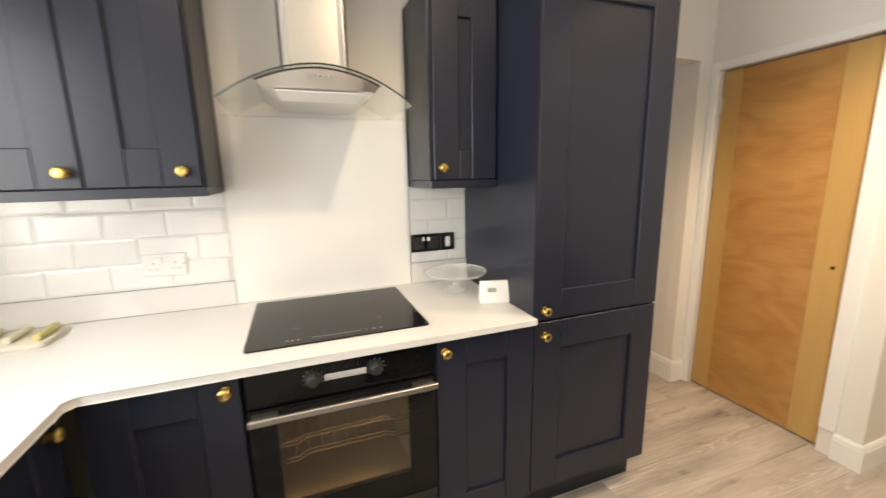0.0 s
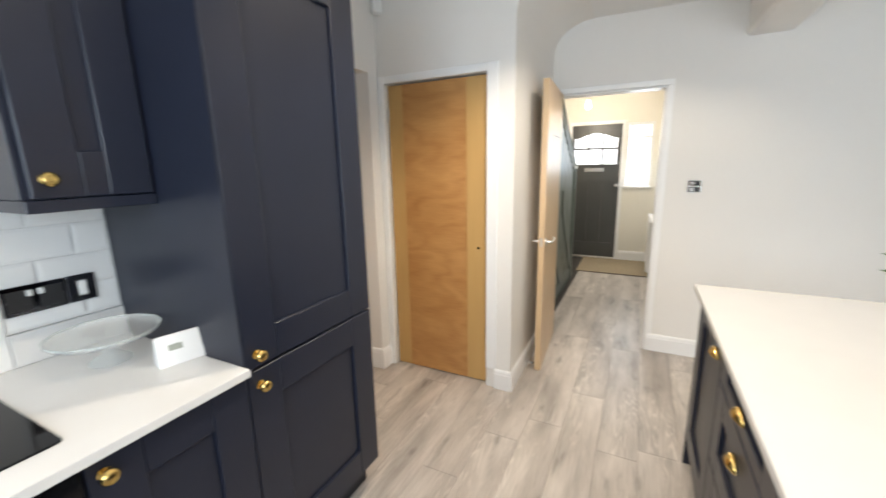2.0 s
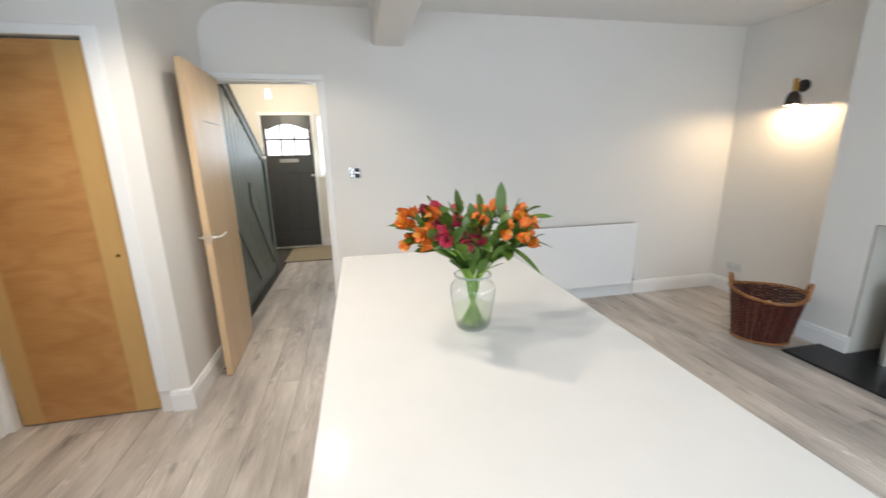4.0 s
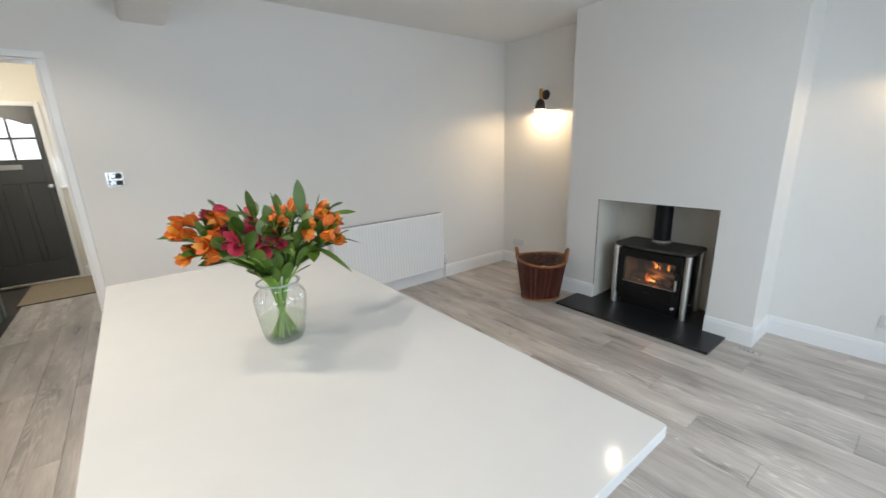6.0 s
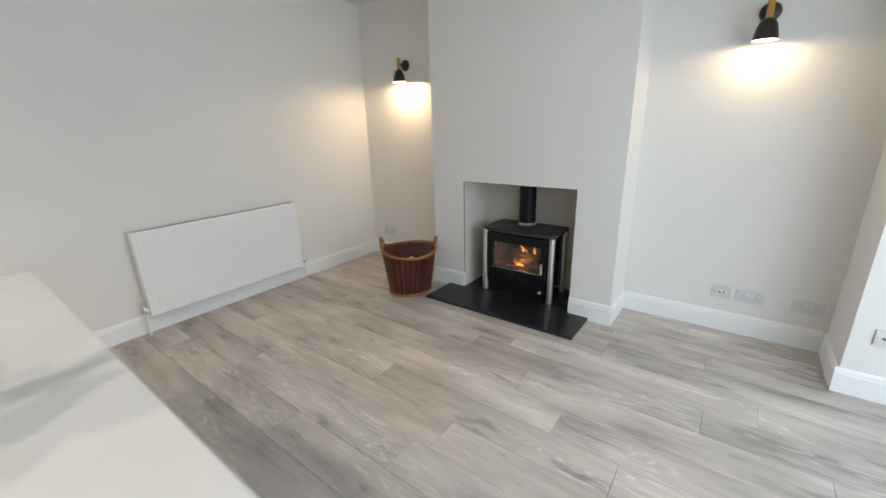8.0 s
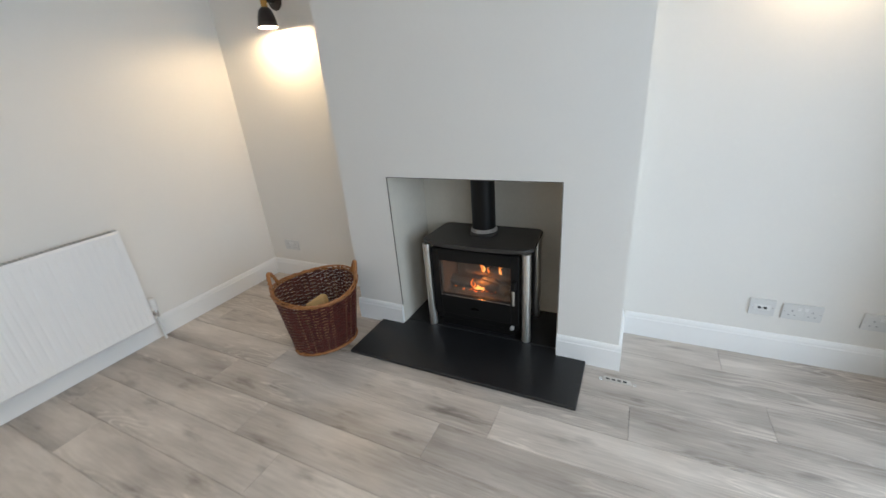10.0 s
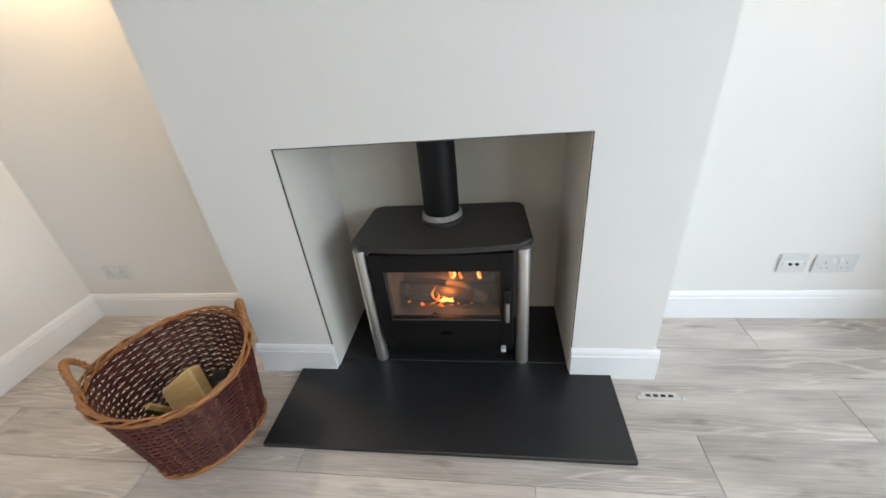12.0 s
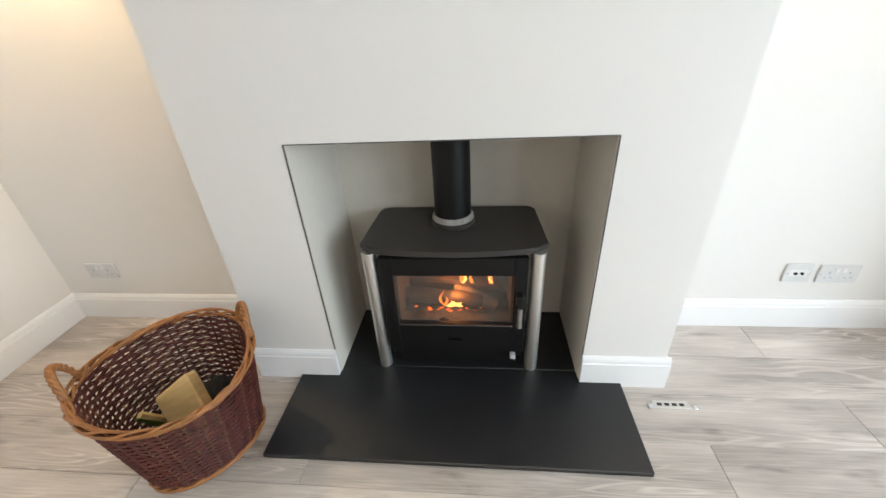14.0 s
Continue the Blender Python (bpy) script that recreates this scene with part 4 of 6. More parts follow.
# cooker hood
HC = 0.192
hood = thing("cooker_hood", (HC, Y1, 1.66), "steel chimney cooker hood with curved glass canopy", "cooker hood")
part("chimney", boxes((HC - 0.108, HC + 0.108, 1.665, Y1 - 0.013, 1.785, H - 0.001), bevel=0.003), STEEL, hood, "brushed steel chimney")

for _x in (-0.1105, 0.1105):
    part("seam", boxes((HC + _x - 0.003, HC + _x + 0.003, 1.664, Y1 - 0.013, 1.785, H - 0.002)), RUBBER, hood, "dark seam beside the chimney")
for _x in (-0.092, 0.092):
    part("bright_fold", boxes((HC + _x - 0.007, HC + _x + 0.007, 1.6625, 1.6655, 1.785, H - 0.002), bevel=0.001), CHROME, hood, "polished folded edge")


def canopy(x):
    return 1.764 - 0.098 * (abs(x - HC) / 0.30) ** 1.9


bm = bmesh.new()
rows = []
for i in range(25):
    x = HC - 0.30 + 0.60 * i / 24
    yf = 1.452 + 0.055 * (abs(x - HC) / 0.30) ** 2.2
    rows.append([[bm.verts.new((x, y, canopy(x) + dz)) for y in (yf, Y1 - 0.02)] for dz in (0, 0.006)])
for (a0, a1), (b0, b1) in zip(rows, rows[1:]):
    bm.faces.new((a0[0], b0[0], b0[1], a0[1]))
    bm.faces.new((a1[0], a1[1], b1[1], b1[0]))
    bm.faces.new((a0[0], a1[0], b1[0], b0[0]))
    bm.faces.new((a0[1], b0[1], b1[1], a1[1]))
for lo_, hi_ in (rows[0], rows[-1]):
    bm.faces.new((lo_[0], lo_[1], hi_[1], hi_[0]))
gl = part("glass_canopy", bm, glass("green_edged_glass", (0.97, 0.99, 0.98), 0.985), hood, "curved clear glass canopy", smooth=40)
edge = [(x, 1.452 + 0.055 * (abs(x - HC) / 0.30) ** 2.2 - 0.001, canopy(x) + 0.003) for x in (HC - 0.30 + 0.60 * i / 30 for i in range(31))]
part("glass_edge", tube(edge, 0.0028, 6), material("dark_glass_edge", (0.03, 0.045, 0.04), 0.1, bump=0.0), gl, "dark polished glass edge", smooth=60)
# steel body under the glass
bm = bmesh.new()
rowsH = []
for i in range(13):
    u_ = -1 + 2 * i / 12
    x = HC + 0.188 * u_
    za = canopy(x) - 0.003
    zb = 1.706 - 0.004 * u_ * u_
    xb, xc = HC + 0.172 * u_, HC + 0.135 * u_
    rowsH.append([bm.verts.new(p) for p in ((x, 1.475 + 0.02 * u_ * u_, za), (xb, 1.492 + 0.014 * u_ * u_, min(zb, za - 0.004)), (xc, 1.60, 1.681), (xc, 1.86, 1.681), (x, 1.86, za))])
for a, b in zip(rowsH, rowsH[1:]):
    for k in range(5):
        bm.faces.new((a[k], b[k], b[(k + 1) % 5], a[(k + 1) % 5]))
bm.faces.new(rowsH[0])
bm.faces.new(rowsH[-1])
body = part("body", bm, STEEL, hood, "brushed steel canopy body", smooth=30)
part("body_edge", tube([(HC + 0.189 * u_, 1.474 + 0.02 * u_ * u_, canopy(HC + 0.188 * u_) - 0.003) for u_ in (-1 + i / 8 for i in range(17))], 0.003, 6), RUBBER, body, "dark seal under the glass", smooth=60)
fb = prism([(HC - 0.138, 1.508), (HC + 0.138, 1.508), (HC + 0.120, 1.590), (HC - 0.120, 1.590)], -0.004, 0.0005, 0.001, 1)
for v in fb.verts:
    v.co.z += 1.7010 - (v.co.y - 1.502) * 0.0225 / 0.103 * 0.985
part("filter", fb, INNER, body, "pale grease filter panel")
for i in range(5):
    x = HC - 0.032 + 0.016 * i
    part("button", lathe([(0, 0), (0.0042, 0), (0.0042, 0.004), (0, 0.004)], (x, 1.4815, 1.738), 10, turn=Matrix.Rotation(radians(70), 4, "X")), CHROME, body)


def socket_plate(name, label, at, rz, w, h, plate, insert, kind):
    """A flat electrical plate on a wall: local x along the wall, -y out of it, centre at the origin."""
    s = thing(name, (0, 0, 0), label, "socket")
    t = 0.009
    pl = part("plate", prism([(x, z) for x, z in rounded(-w / 2, w / 2, -h / 2, h / 2, 0.004, 3)], -t, 0, 0.0015, 1, axis="y"), plate, s)
    pin = GREYPL if plate in (SOCKET, WHITEPL) else RUBBER
    if kind == "double":
        for c in (-w / 4, w / 4):
            part("socket_insert", boxes((c - 0.028, c + 0.028, -t - 0.0012, -t + 0.001, -h * 0.36, h * 0.36), bevel=0.0008), insert, pl)
            part("pin_hole", boxes((c - 0.003, c + 0.003, -t - 0.0016, -t, 0.002, 0.012)), pin, pl)
            for q in (-0.011, 0.011):
                part("pin_hole", boxes((c + q - 0.004, c + q + 0.004, -t - 0.0016, -t, -0.018, -0.013)), pin, pl)
            part("rocker", boxes((c * 0.35 - 0.007, c * 0.35 + 0.007, -t - 0.004, -t, 0.010, 0.028), bevel=0.001), WHITEPL, pl, "white rocker switch")
        for c in (-w / 2 + 0.008, w / 2 - 0.008):
            part("screw", lathe([(0, 0), (0.003, 0), (0.002, 0.001), (0, 0.001)], (c, -t, 0), 8, turn=Matrix.Rotation(radians(90), 4, "X")), CHROME, pl)
    elif kind == "tv":
        part("socket_insert", boxes((-0.032, 0.032, -t - 0.0012, -t + 0.001, -0.014, 0.014), bevel=0.0008), WHITEPL, pl)
        for c in (-0.012, 0.012):
            part("aerial_port", lathe([(0, 0.001), (0.003, 0.001), (0.003, 0.006), (0.006, 0.006), (0.006, 0), (0, 0)][::-1], (c, -t, 0.0), 12, turn=Matrix.Rotation(radians(90), 4, "X")), RUBBER, pl, "dark aerial port")
        for c in (-w / 2 + 0.010, w / 2 - 0.010):
            part("screw", lathe([(0, 0), (0.003, 0), (0.002, 0.001), (0, 0.001)], (c, -t, 0), 8, turn=Matrix.Rotation(radians(90), 4, "X")), CHROME, pl)
    elif kind == "switch":
        for c in (-0.022, 0.022):
            part("switch_insert", boxes((-0.036, 0.036, -t - 0.001, -t + 0.001, c - 0.016, c + 0.016), bevel=0.0008), insert, pl)
            part("rocker", boxes((-0.028, 0.002, -t - 0.005, -t, c - 0.011, c + 0.011), bevel=0.001), CHROME, pl, "chrome rocker")
            part("rocker", boxes((0.006, 0.030, -t - 0.004, -t, c - 0.011, c + 0.011), bevel=0.001), RUBBER, pl, "black rocker")
    s.matrix_basis = pose(*at, 0, 0, rz)
    return s


DARKCHROME = material("dark_chrome_plate", (0.09, 0.09, 0.10), 0.10, metal=1, vary=0.1, bump=0.0)
ks = socket_plate("wall_socket", "white double socket on white metro tiles", (-0.411, Y1 - 0.007, 1.106), 0, 0.146, 0.086, WHITEPL, WHITEPL, "double")
ks = socket_plate("wall_socket", "polished dark chrome double socket on white tiles", (0.660, Y1 - 0.007, 1.108), 0, 0.146, 0.086, DARKCHROME, RUBBER, "double")
for c in (-0.0365, 0.0365):
    part("plug_cover", boxes((c - 0.024, c + 0.024, -0.0135, -0.0095, -0.030, -0.010), bevel=0.003), WHITEPL, ks.children[0], "white safety insert")
for c in (-0.0365, 0.0365):
    part("pin_cover", boxes((c - 0.009, c + 0.009, -0.0135, -0.0095, -0.006, 0.018), bevel=0.002), WHITEPL, ks.children[0], "white safety insert")
part("twin_rocker", boxes((-0.015, 0.015, -0.0145, -0.0095, 0.000, 0.026), bevel=0.002), WHITEPL, ks.children[0], "white twin rocker")
cs = thing("cooker_switch", (0, 0, 0), "polished dark chrome fused switch on white tiles", "switch")
cp = part("plate", prism(rounded(-0.036, 0.036, -0.043, 0.043, 0.004, 3), -0.009, 0, 0.0015, 1, axis="y"), DARKCHROME, cs)
part("rocker", boxes((-0.011, 0.011, -0.014, -0.009, -0.024, 0.024), bevel=0.002), WHITEPL, cp, "white rocker switch")
part("surround", boxes((-0.015, 0.015, -0.0105, -0.0085, -0.028, 0.028), bevel=0.001), RUBBER, cp)
cs.matrix_basis = pose(0.771, Y1 - 0.007, 1.108)

for _x, _y, _p, _cone in DOWNLIGHTS:
    dlt = thing("downlight", (_x, _y, H), "small white recessed ceiling downlight, lit", "downlight", "ceiling downlights")
    part("trim_ring", lathe([(0.030, -0.001), (0.044, -0.001), (0.044, -0.006), (0.036, -0.009), (0.030, -0.004), (0.030, -0.001)], (_x, _y, H), 28), WHITEPL, dlt, smooth=40)
    part("lens", lathe([(0, -0.001), (0.029, -0.001), (0.029, -0.003), (0, -0.004)], (_x, _y, H), 24), BULB, dlt, "lit lens")

# loose things on the worktop
ck = thing("cake_stand", (0.73, 1.72, 0.912), "clear pressed glass cake stand on white worktop", "cake stand")
part("foot", lathe([(0, 0.0), (0.052, 0.0), (0.054, 0.004), (0.040, 0.014), (0.020, 0.030), (0.016, 0.05), (0.022, 0.066), (0.03, 0.074)], (0.73, 1.72, 0.913), 32), PRESSED, ck, smooth=60)
pt = lathe([(0, 0.074), (0.05, 0.074), (0.12, 0.078), (0.133, 0.084), (0.137, 0.094), (0.134, 0.095), (0.128, 0.086), (0.118, 0.083), (0, 0.081)], (0.73, 1.72, 0.913), 48)
part("plate", pt, PRESSED, ck, "scalloped clear glass plate", smooth=60)
part("rim", tube([(0.73 + (0.136 + 0.002 * math.cos(12 * a)) * math.cos(a), 1.72 + (0.136 + 0.002 * math.cos(12 * a)) * math.sin(a), 1.008) for a in (2 * math.pi * i / 72 for i in range(72))], 0.003, 6, closed=True), glass("frosted_rim", (0.85, 0.88, 0.88), 0.75), ck, smooth=60)

ts = thing("thermostat", (0, 0, 0), "white wireless thermostat leaning on its stand", "thermostat")
part("case", prism([(0.0, 0.0), (0.058, 0.0), (0.052, 0.012), (0.026, 0.088), (0.018, 0.088)], -0.066, 0.066, 0.002, 2, axis="x"), WHITEPL, ts)
sl = Matrix.Rotation(radians(-11.6), 4, "X")


def on_face(x0, x1, z0, z1, mat_, name, out=0.0012):
    bm = boxes((x0, x1, -out, 0.001, z0, z1), bevel=0.0004)
    bmesh.ops.transform(bm, matrix=sl, verts=bm.verts)
    part(name, bm, mat_, ts)


on_face(-0.048, 0.012, 0.036, 0.068, WHITEPL, "bezel", 0.002)
on_face(-0.036, 0.0, 0.044, 0.062, LCD, "display", 0.0026)
ts.matrix_basis = pose(0.822, 1.502, 0.913, 0, 0, -15)

tray = thing("serving_tray", (-0.85, 1.76, 0.912), "pale wooden serving tray with rolled green and amber napkins", "tray")
tb = prism(rounded(-1.02, -0.705, 1.69, 1.86, 0.02), 0.913, 0.927, 0.003, 2)
part("board", tb, material("limed_tray_wood", (0.62, 0.58, 0.50), 0.6, vary=0.15, scale=14), tray)
for i in range(3):
    x = -0.735 - 0.075 * i
    part("napkin", tube([(x, 1.72, 0.939), (x + 0.004, 1.77, 0.940), (x, 1.84, 0.939)], 0.0115, 10), material("napkin_%s" % "abc"[i], ((0.55, 0.50, 0.22), (0.60, 0.60, 0.48), (0.50, 0.46, 0.34))[i], 0.9, bump=0.3), tray, smooth=60)

# island
isl = thing("kitchen_island", (1.35, -0.25, 0), "navy kitchen island cabinets with brass cup handles", "kitchen island")
part("carcass", boxes((0.462, 2.232, -0.52, 0.009, 0.15, 0.891), bevel=0.001), NAVY, isl, smooth=0)
part("end_panel", boxes((0.444, 0.461, -0.53, 0.03, 0.0, 0.891), bevel=0.001), NAVY, isl, smooth=0)
part("end_panel", boxes((2.233, 2.25, -0.53, 0.03, 0.0, 0.891), bevel=0.001), NAVY, isl, smooth=0)
part("back_panel", boxes((0.462, 2.232, -0.54, -0.521, 0.0, 0.891), bevel=0.001), NAVY, isl, smooth=0)
part("plinth", boxes((0.462, 2.232, -0.06, -0.04, 0, 0.149)), PLINTH, isl, smooth=0)


def front(x0, x1, z0, z1, pulls, stile=0.105, rail=0.10, kind_="door"):
    """A front on the island's north side; x counts eastwards."""
    g = thing("tmp", (0, 0, 0))
    d = shaker(g, -x1, -x0, z0, z1, stile, rail, kind_)
    for px, pz in pulls:
        cup(d, -px, pz)
    d.parent = isl
    d.matrix_parent_inverse = Matrix.Identity(4)
    d.matrix_basis = Matrix.Translation(-isl.location) @ pose(0, 0.0305, 0, 0, 0, 180)
    bpy.data.objects.remove(g)


front(0.463, 1.075, 0.15, 0.888, [(1.02, 0.80)])
front(1.077, 1.70, 0.742, 0.888, [(1.39, 0.80)], 0.105, 0.045, "drawer")
front(1.077, 1.70, 0.446, 0.740, [(1.39, 0.655)], 0.105, 0.085, "drawer")
front(1.077, 1.70, 0.15, 0.444, [(1.39, 0.36)], 0.105, 0.085, "drawer")
front(1.702, 2.232, 0.15, 0.888, [(1.79, 0.80)])
it = thing("island_worktop", (1.34, -0.37, 0.892), "large white quartz island worktop", "worktop")
part("slab", prism(rounded(0.428, 2.262, -0.802, 0.062, 0.007, 3), 0.892, 0.917, 0.0018, 2), QUARTZ, it, smooth=0)


# ---- living end: hearth, stove, basket ----
ht = thing("hearth", (1.6, -3.15, 0), "black slate hearth slab in front of the stove", "hearth")
part("front_slab", boxes((0.991, 2.216, BY - 0.037, -2.944, 0.0005, 0.019), bevel=0.003), SLATE, ht, smooth=0)
part("recess_slab", boxes((NX0 + 0.002, NX1 - 0.002, -3.688, BY - 0.0395, 0.0005, 0.019), bevel=0.002), SLATE, ht, smooth=0)

SX0, SX1, SF = 1.352, 1.848, -3.342
sv = thing("wood_stove", (1.6, -3.48, 0.019), "black cast iron log stove with steel pillars, lit", "stove")
curve = [(1.917 - 0.634 * i / 16, -3.345 + 0.034 * math.sin(math.pi * i / 16) ** 0.8) for i in range(17)]
top = [(1.905, -3.640), (1.893, -3.662), (1.870, -3.672), (1.330, -3.672), (1.307, -3.662), (1.295, -3.640), (1.281, -3.372)] + curve[::-1][1:-1] + [(1.919, -3.375)]
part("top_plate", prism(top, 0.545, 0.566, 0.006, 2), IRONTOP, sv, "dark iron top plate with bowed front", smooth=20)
# firebox shell around a real cavity
GX0, GX1, GZ0, GZ1 = 1.392, 1.806, 0.252, 0.462
part("firebox", boxes((SX0, SX0 + 0.03, -3.62, SF - 0.01, 0.075, 0.545), (SX1 - 0.03, SX1, -3.62, SF - 0.01, 0.075, 0.545), (SX0 + 0.03, SX1 - 0.03, -3.62, -3.59, 0.075, 0.545), (SX0 + 0.03, SX1 - 0.03, -3.59, SF - 0.01, 0.075, 0.20), (SX0 + 0.03, SX1 - 0.03, -3.59, SF - 0.01, 0.50, 0.545), bevel=0.002), IRON, sv, smooth=0)
part("lining", boxes((SX0 + 0.031, SX1 - 0.031, -3.589, -3.575, 0.201, 0.499), (SX0 + 0.031, SX0 + 0.045, -3.575, SF - 0.03, 0.201, 0.499), (SX1 - 0.045, SX1 - 0.031, -3.575, SF - 0.03, 0.201, 0.499)), FIREBRICK, sv, "sooty firebrick lining", smooth=0)
sd = part("stove_door", boxes((GX0, GX1, SF - 0.008, SF + 0.016, 0.125, GZ0), bevel=0.002), IRON, sv, "black iron stove door", smooth=0)
part("door_rail", boxes((GX0, GX1, SF - 0.008, SF + 0.016, GZ1, 0.532), bevel=0.002), IRON, sd, smooth=0)
for a, b in ((SX0 - 0.004, GX0), (GX1, SX1 + 0.004)):
    part("door_stile", boxes((a, b, SF - 0.008, SF + 0.016, 0.125, 0.532), bevel=0.002), IRON, sd, smooth=0)
pane = part("window", boxes((GX0 - 0.004, GX1 + 0.004, SF + 0.001, SF + 0.005, GZ0 - 0.004, GZ1 + 0.004)), FIREGLASS, sd, "clear stove glass")
pane.visible_shadow = False
part("glass_trim", boxes((GX0, GX1, SF + 0.0165, SF + 0.019, GZ0 - 0.006, GZ0 - 0.002)), CHROME, sd, "bright trim line under the glass")
part("badge", prism([(1.6 + 0.026 * math.cos(radians(a)), 0.175 + 0.012 * math.sin(radians(a))) for a in range(0, 181, 20)], SF + 0.0162, SF + 0.019, 0.0, axis="y"), DARKCHROME, sd, "small dark maker's badge")
hd = part("handle", rod((1.371, SF + 0.04, 0.262), (1.371, SF + 0.04, 0.345), 0.009, 14), STEEL, sd, "steel door handle", smooth=50)
part("handle_block", boxes((1.358, 1.384, SF + 0.014, SF + 0.045, 0.345, 0.395), bevel=0.004), IRON, hd)
part("vent_slider", boxes((1.376, 1.396, SF + 0.0, SF + 0.026, 0.090, 0.108), bevel=0.003), GREYPL, sv, "grey air slider")
part("base_box", boxes((SX0 + 0.02, SX1 - 0.02, -3.6, SF - 0.03, 0.0195, 0.075)), IRON, sv, smooth=0)
for px, py in ((1.314, -3.353), (1.886, -3.353), (1.325, -3.635), (1.875, -3.635)):
    part("pillar", lathe([(0, 0.0195), (0.0245, 0.0195), (0.0245, 0.5445), (0, 0.5445)], (px, py, 0), 28), PILLAR, sv, "brushed steel pillar", smooth=40)
fp = thing("flue_pipe", (1.605, -3.535, 0.566), "black stove flue pipe rising into the chimney", "flue pipe")
part("pipe", lathe([(0.066, 0.575), (0.066, 1.6), (0.064, 1.6), (0.064, 0.575)], (1.605, -3.535, 0), 36), IRON, fp, smooth=40)
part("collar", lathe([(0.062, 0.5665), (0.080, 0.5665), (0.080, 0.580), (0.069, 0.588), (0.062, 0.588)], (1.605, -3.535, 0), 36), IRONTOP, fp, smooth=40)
part("cement_ring", lathe([(0.066, 0.586), (0.0765, 0.586), (0.075, 0.597), (0.0685, 0.604), (0.066, 0.604)], (1.605, -3.535, 0), 36), SEALANT, fp, "grey fire cement ring", smooth=40)

# fire: ash bed, logs, embers, flames
fire = thing("log_fire", (1.6, -3.46, 0.2), "burning logs and embers inside the stove", "fire")
rng = random.Random(4)
bm = bmesh.new()
for i in range(22):
    for j in range(9):
        bm.verts.new((1.385 + 0.43 * i / 21, -3.572 + 0.19 * j / 8, 0.215 + 0.025 * noise.noise(Vector((i * 0.35, j * 0.5, 2))) + 0.012 * rng.random()))
bm.verts.ensure_lookup_table()
for i in range(21):
    for j in range(8):
        bm.faces.new([bm.verts[k] for k in (i * 9 + j, i * 9 + j + 1, i * 9 + j + 10, i * 9 + j + 9)])
part("ash_bed", bm, ASH, fire, "grey ash bed", smooth=60)


def log(name, a, b, r, mat_, seed):
    pts = [Vector(a).lerp(Vector(b), k / 7) for k in range(8)]
    bm = tube(pts, r, 12)
    for v in bm.verts:
        v.co += 0.010 * noise.noise_vector(v.co * 22 + Vector((seed, 0, 0)))
    return part(name, bm, mat_, fire, smooth=40)


log("log", (1.42, -3.53, 0.30), (1.72, -3.54, 0.345), 0.040, CHAR, 1)
log("log", (1.50, -3.46, 0.255), (1.80, -3.49, 0.265), 0.032, CHAR, 2)
log("log", (1.44, -3.44, 0.25), (1.60, -3.52, 0.28), 0.026, ASH, 3)
for i in range(14):
    c = Vector((1.61 + 0.05 * rng.gauss(0, 1), -3.425 + 0.02 * rng.random(), 0.246 + 0.015 * rng.random()))
    bm = bmesh.new()
    bmesh.ops.create_icosphere(bm, subdivisions=1, radius=0.0025 + 0.003 * rng.random())
    for v in bm.verts:
        v.co = c + Vector((v.co.x * 1.8, v.co.y, v.co.z * 0.6)) * (0.6 + 0.8 * rng.random())
    part("ember", bm, EMBER, fire, "glowing ember", smooth=0)


def flame(c, h, w, mat_, lean):
    bm = lathe([(0, 0)] + [(w * math.sin(math.pi * (k / 9) ** 0.6) * (1 - 0.3 * k / 9), h * k / 9) for k in range(1, 9)] + [(0, h)], (0, 0, 0), 10, squash=0.4)
    for v in bm.verts:
        k = v.co.z / h
        v.co.x += lean * k * k + 0.008 * math.sin(5 * k + lean * 90)
        v.co += Vector(c)
    return part("flame", bm, mat_, fire, "orange flame", smooth=180)


for fx, fy, fz, fh, fw, core, fl in ((1.612, -3.425, 0.252, 0.030, 0.020, 1, 0.012), (1.59, -3.43, 0.25, 0.022, 0.018, 1, -0.01), (1.635, -3.43, 0.25, 0.05, 0.007, 0, 0.012), (1.655, -3.44, 0.25, 0.075, 0.005, 0, -0.006),
                                    (1.575, -3.40, 0.385, 0.072, 0.011, 0, 0.034), (1.562, -3.398, 0.382, 0.056, 0.007, 1, 0.022), (1.545, -3.40, 0.380, 0.046, 0.007, 0, -0.024), (1.478, -3.40, 0.378, 0.076, 0.009, 0, -0.026), (1.470, -3.398, 0.382, 0.046, 0.005, 1, -0.014)):
    flame((fx, fy, fz), fh, fw, FLAMECORE if core else FLAME, fl)

# floor badge, lettering as plain bars
tag = thing("metal_badge", (0.841, -3.21, 0.0), "small silver oblong badge lying on the floor", "badge")
part("plate", prism([(0.768, -3.190), (0.784, -3.222), (0.896, -3.222), (0.912, -3.190)], 0.0008, 0.0042, 0.001, 1), STEEL, tag)
for i in range(4):
    part("letter_bar", boxes((0.797 + 0.025 * i, 0.813 + 0.025 * i, -3.211, -3.200, 0.0032, 0.0048)), RUBBER, tag)
for x in (0.762, 0.912):
    part("lug", boxes((x - 0.007, x + 0.007, -3.206, -3.186, 0.0008, 0.007), bevel=0.002), CHROME, tag)

# wicker log basket
BC, BH = Vector((2.425, -2.988, 0)), 0.378
ba = radians(56)
bk = thing("log_basket", (BC.x, BC.y, 0), "dark stained wicker log basket with honey willow rim", "basket")


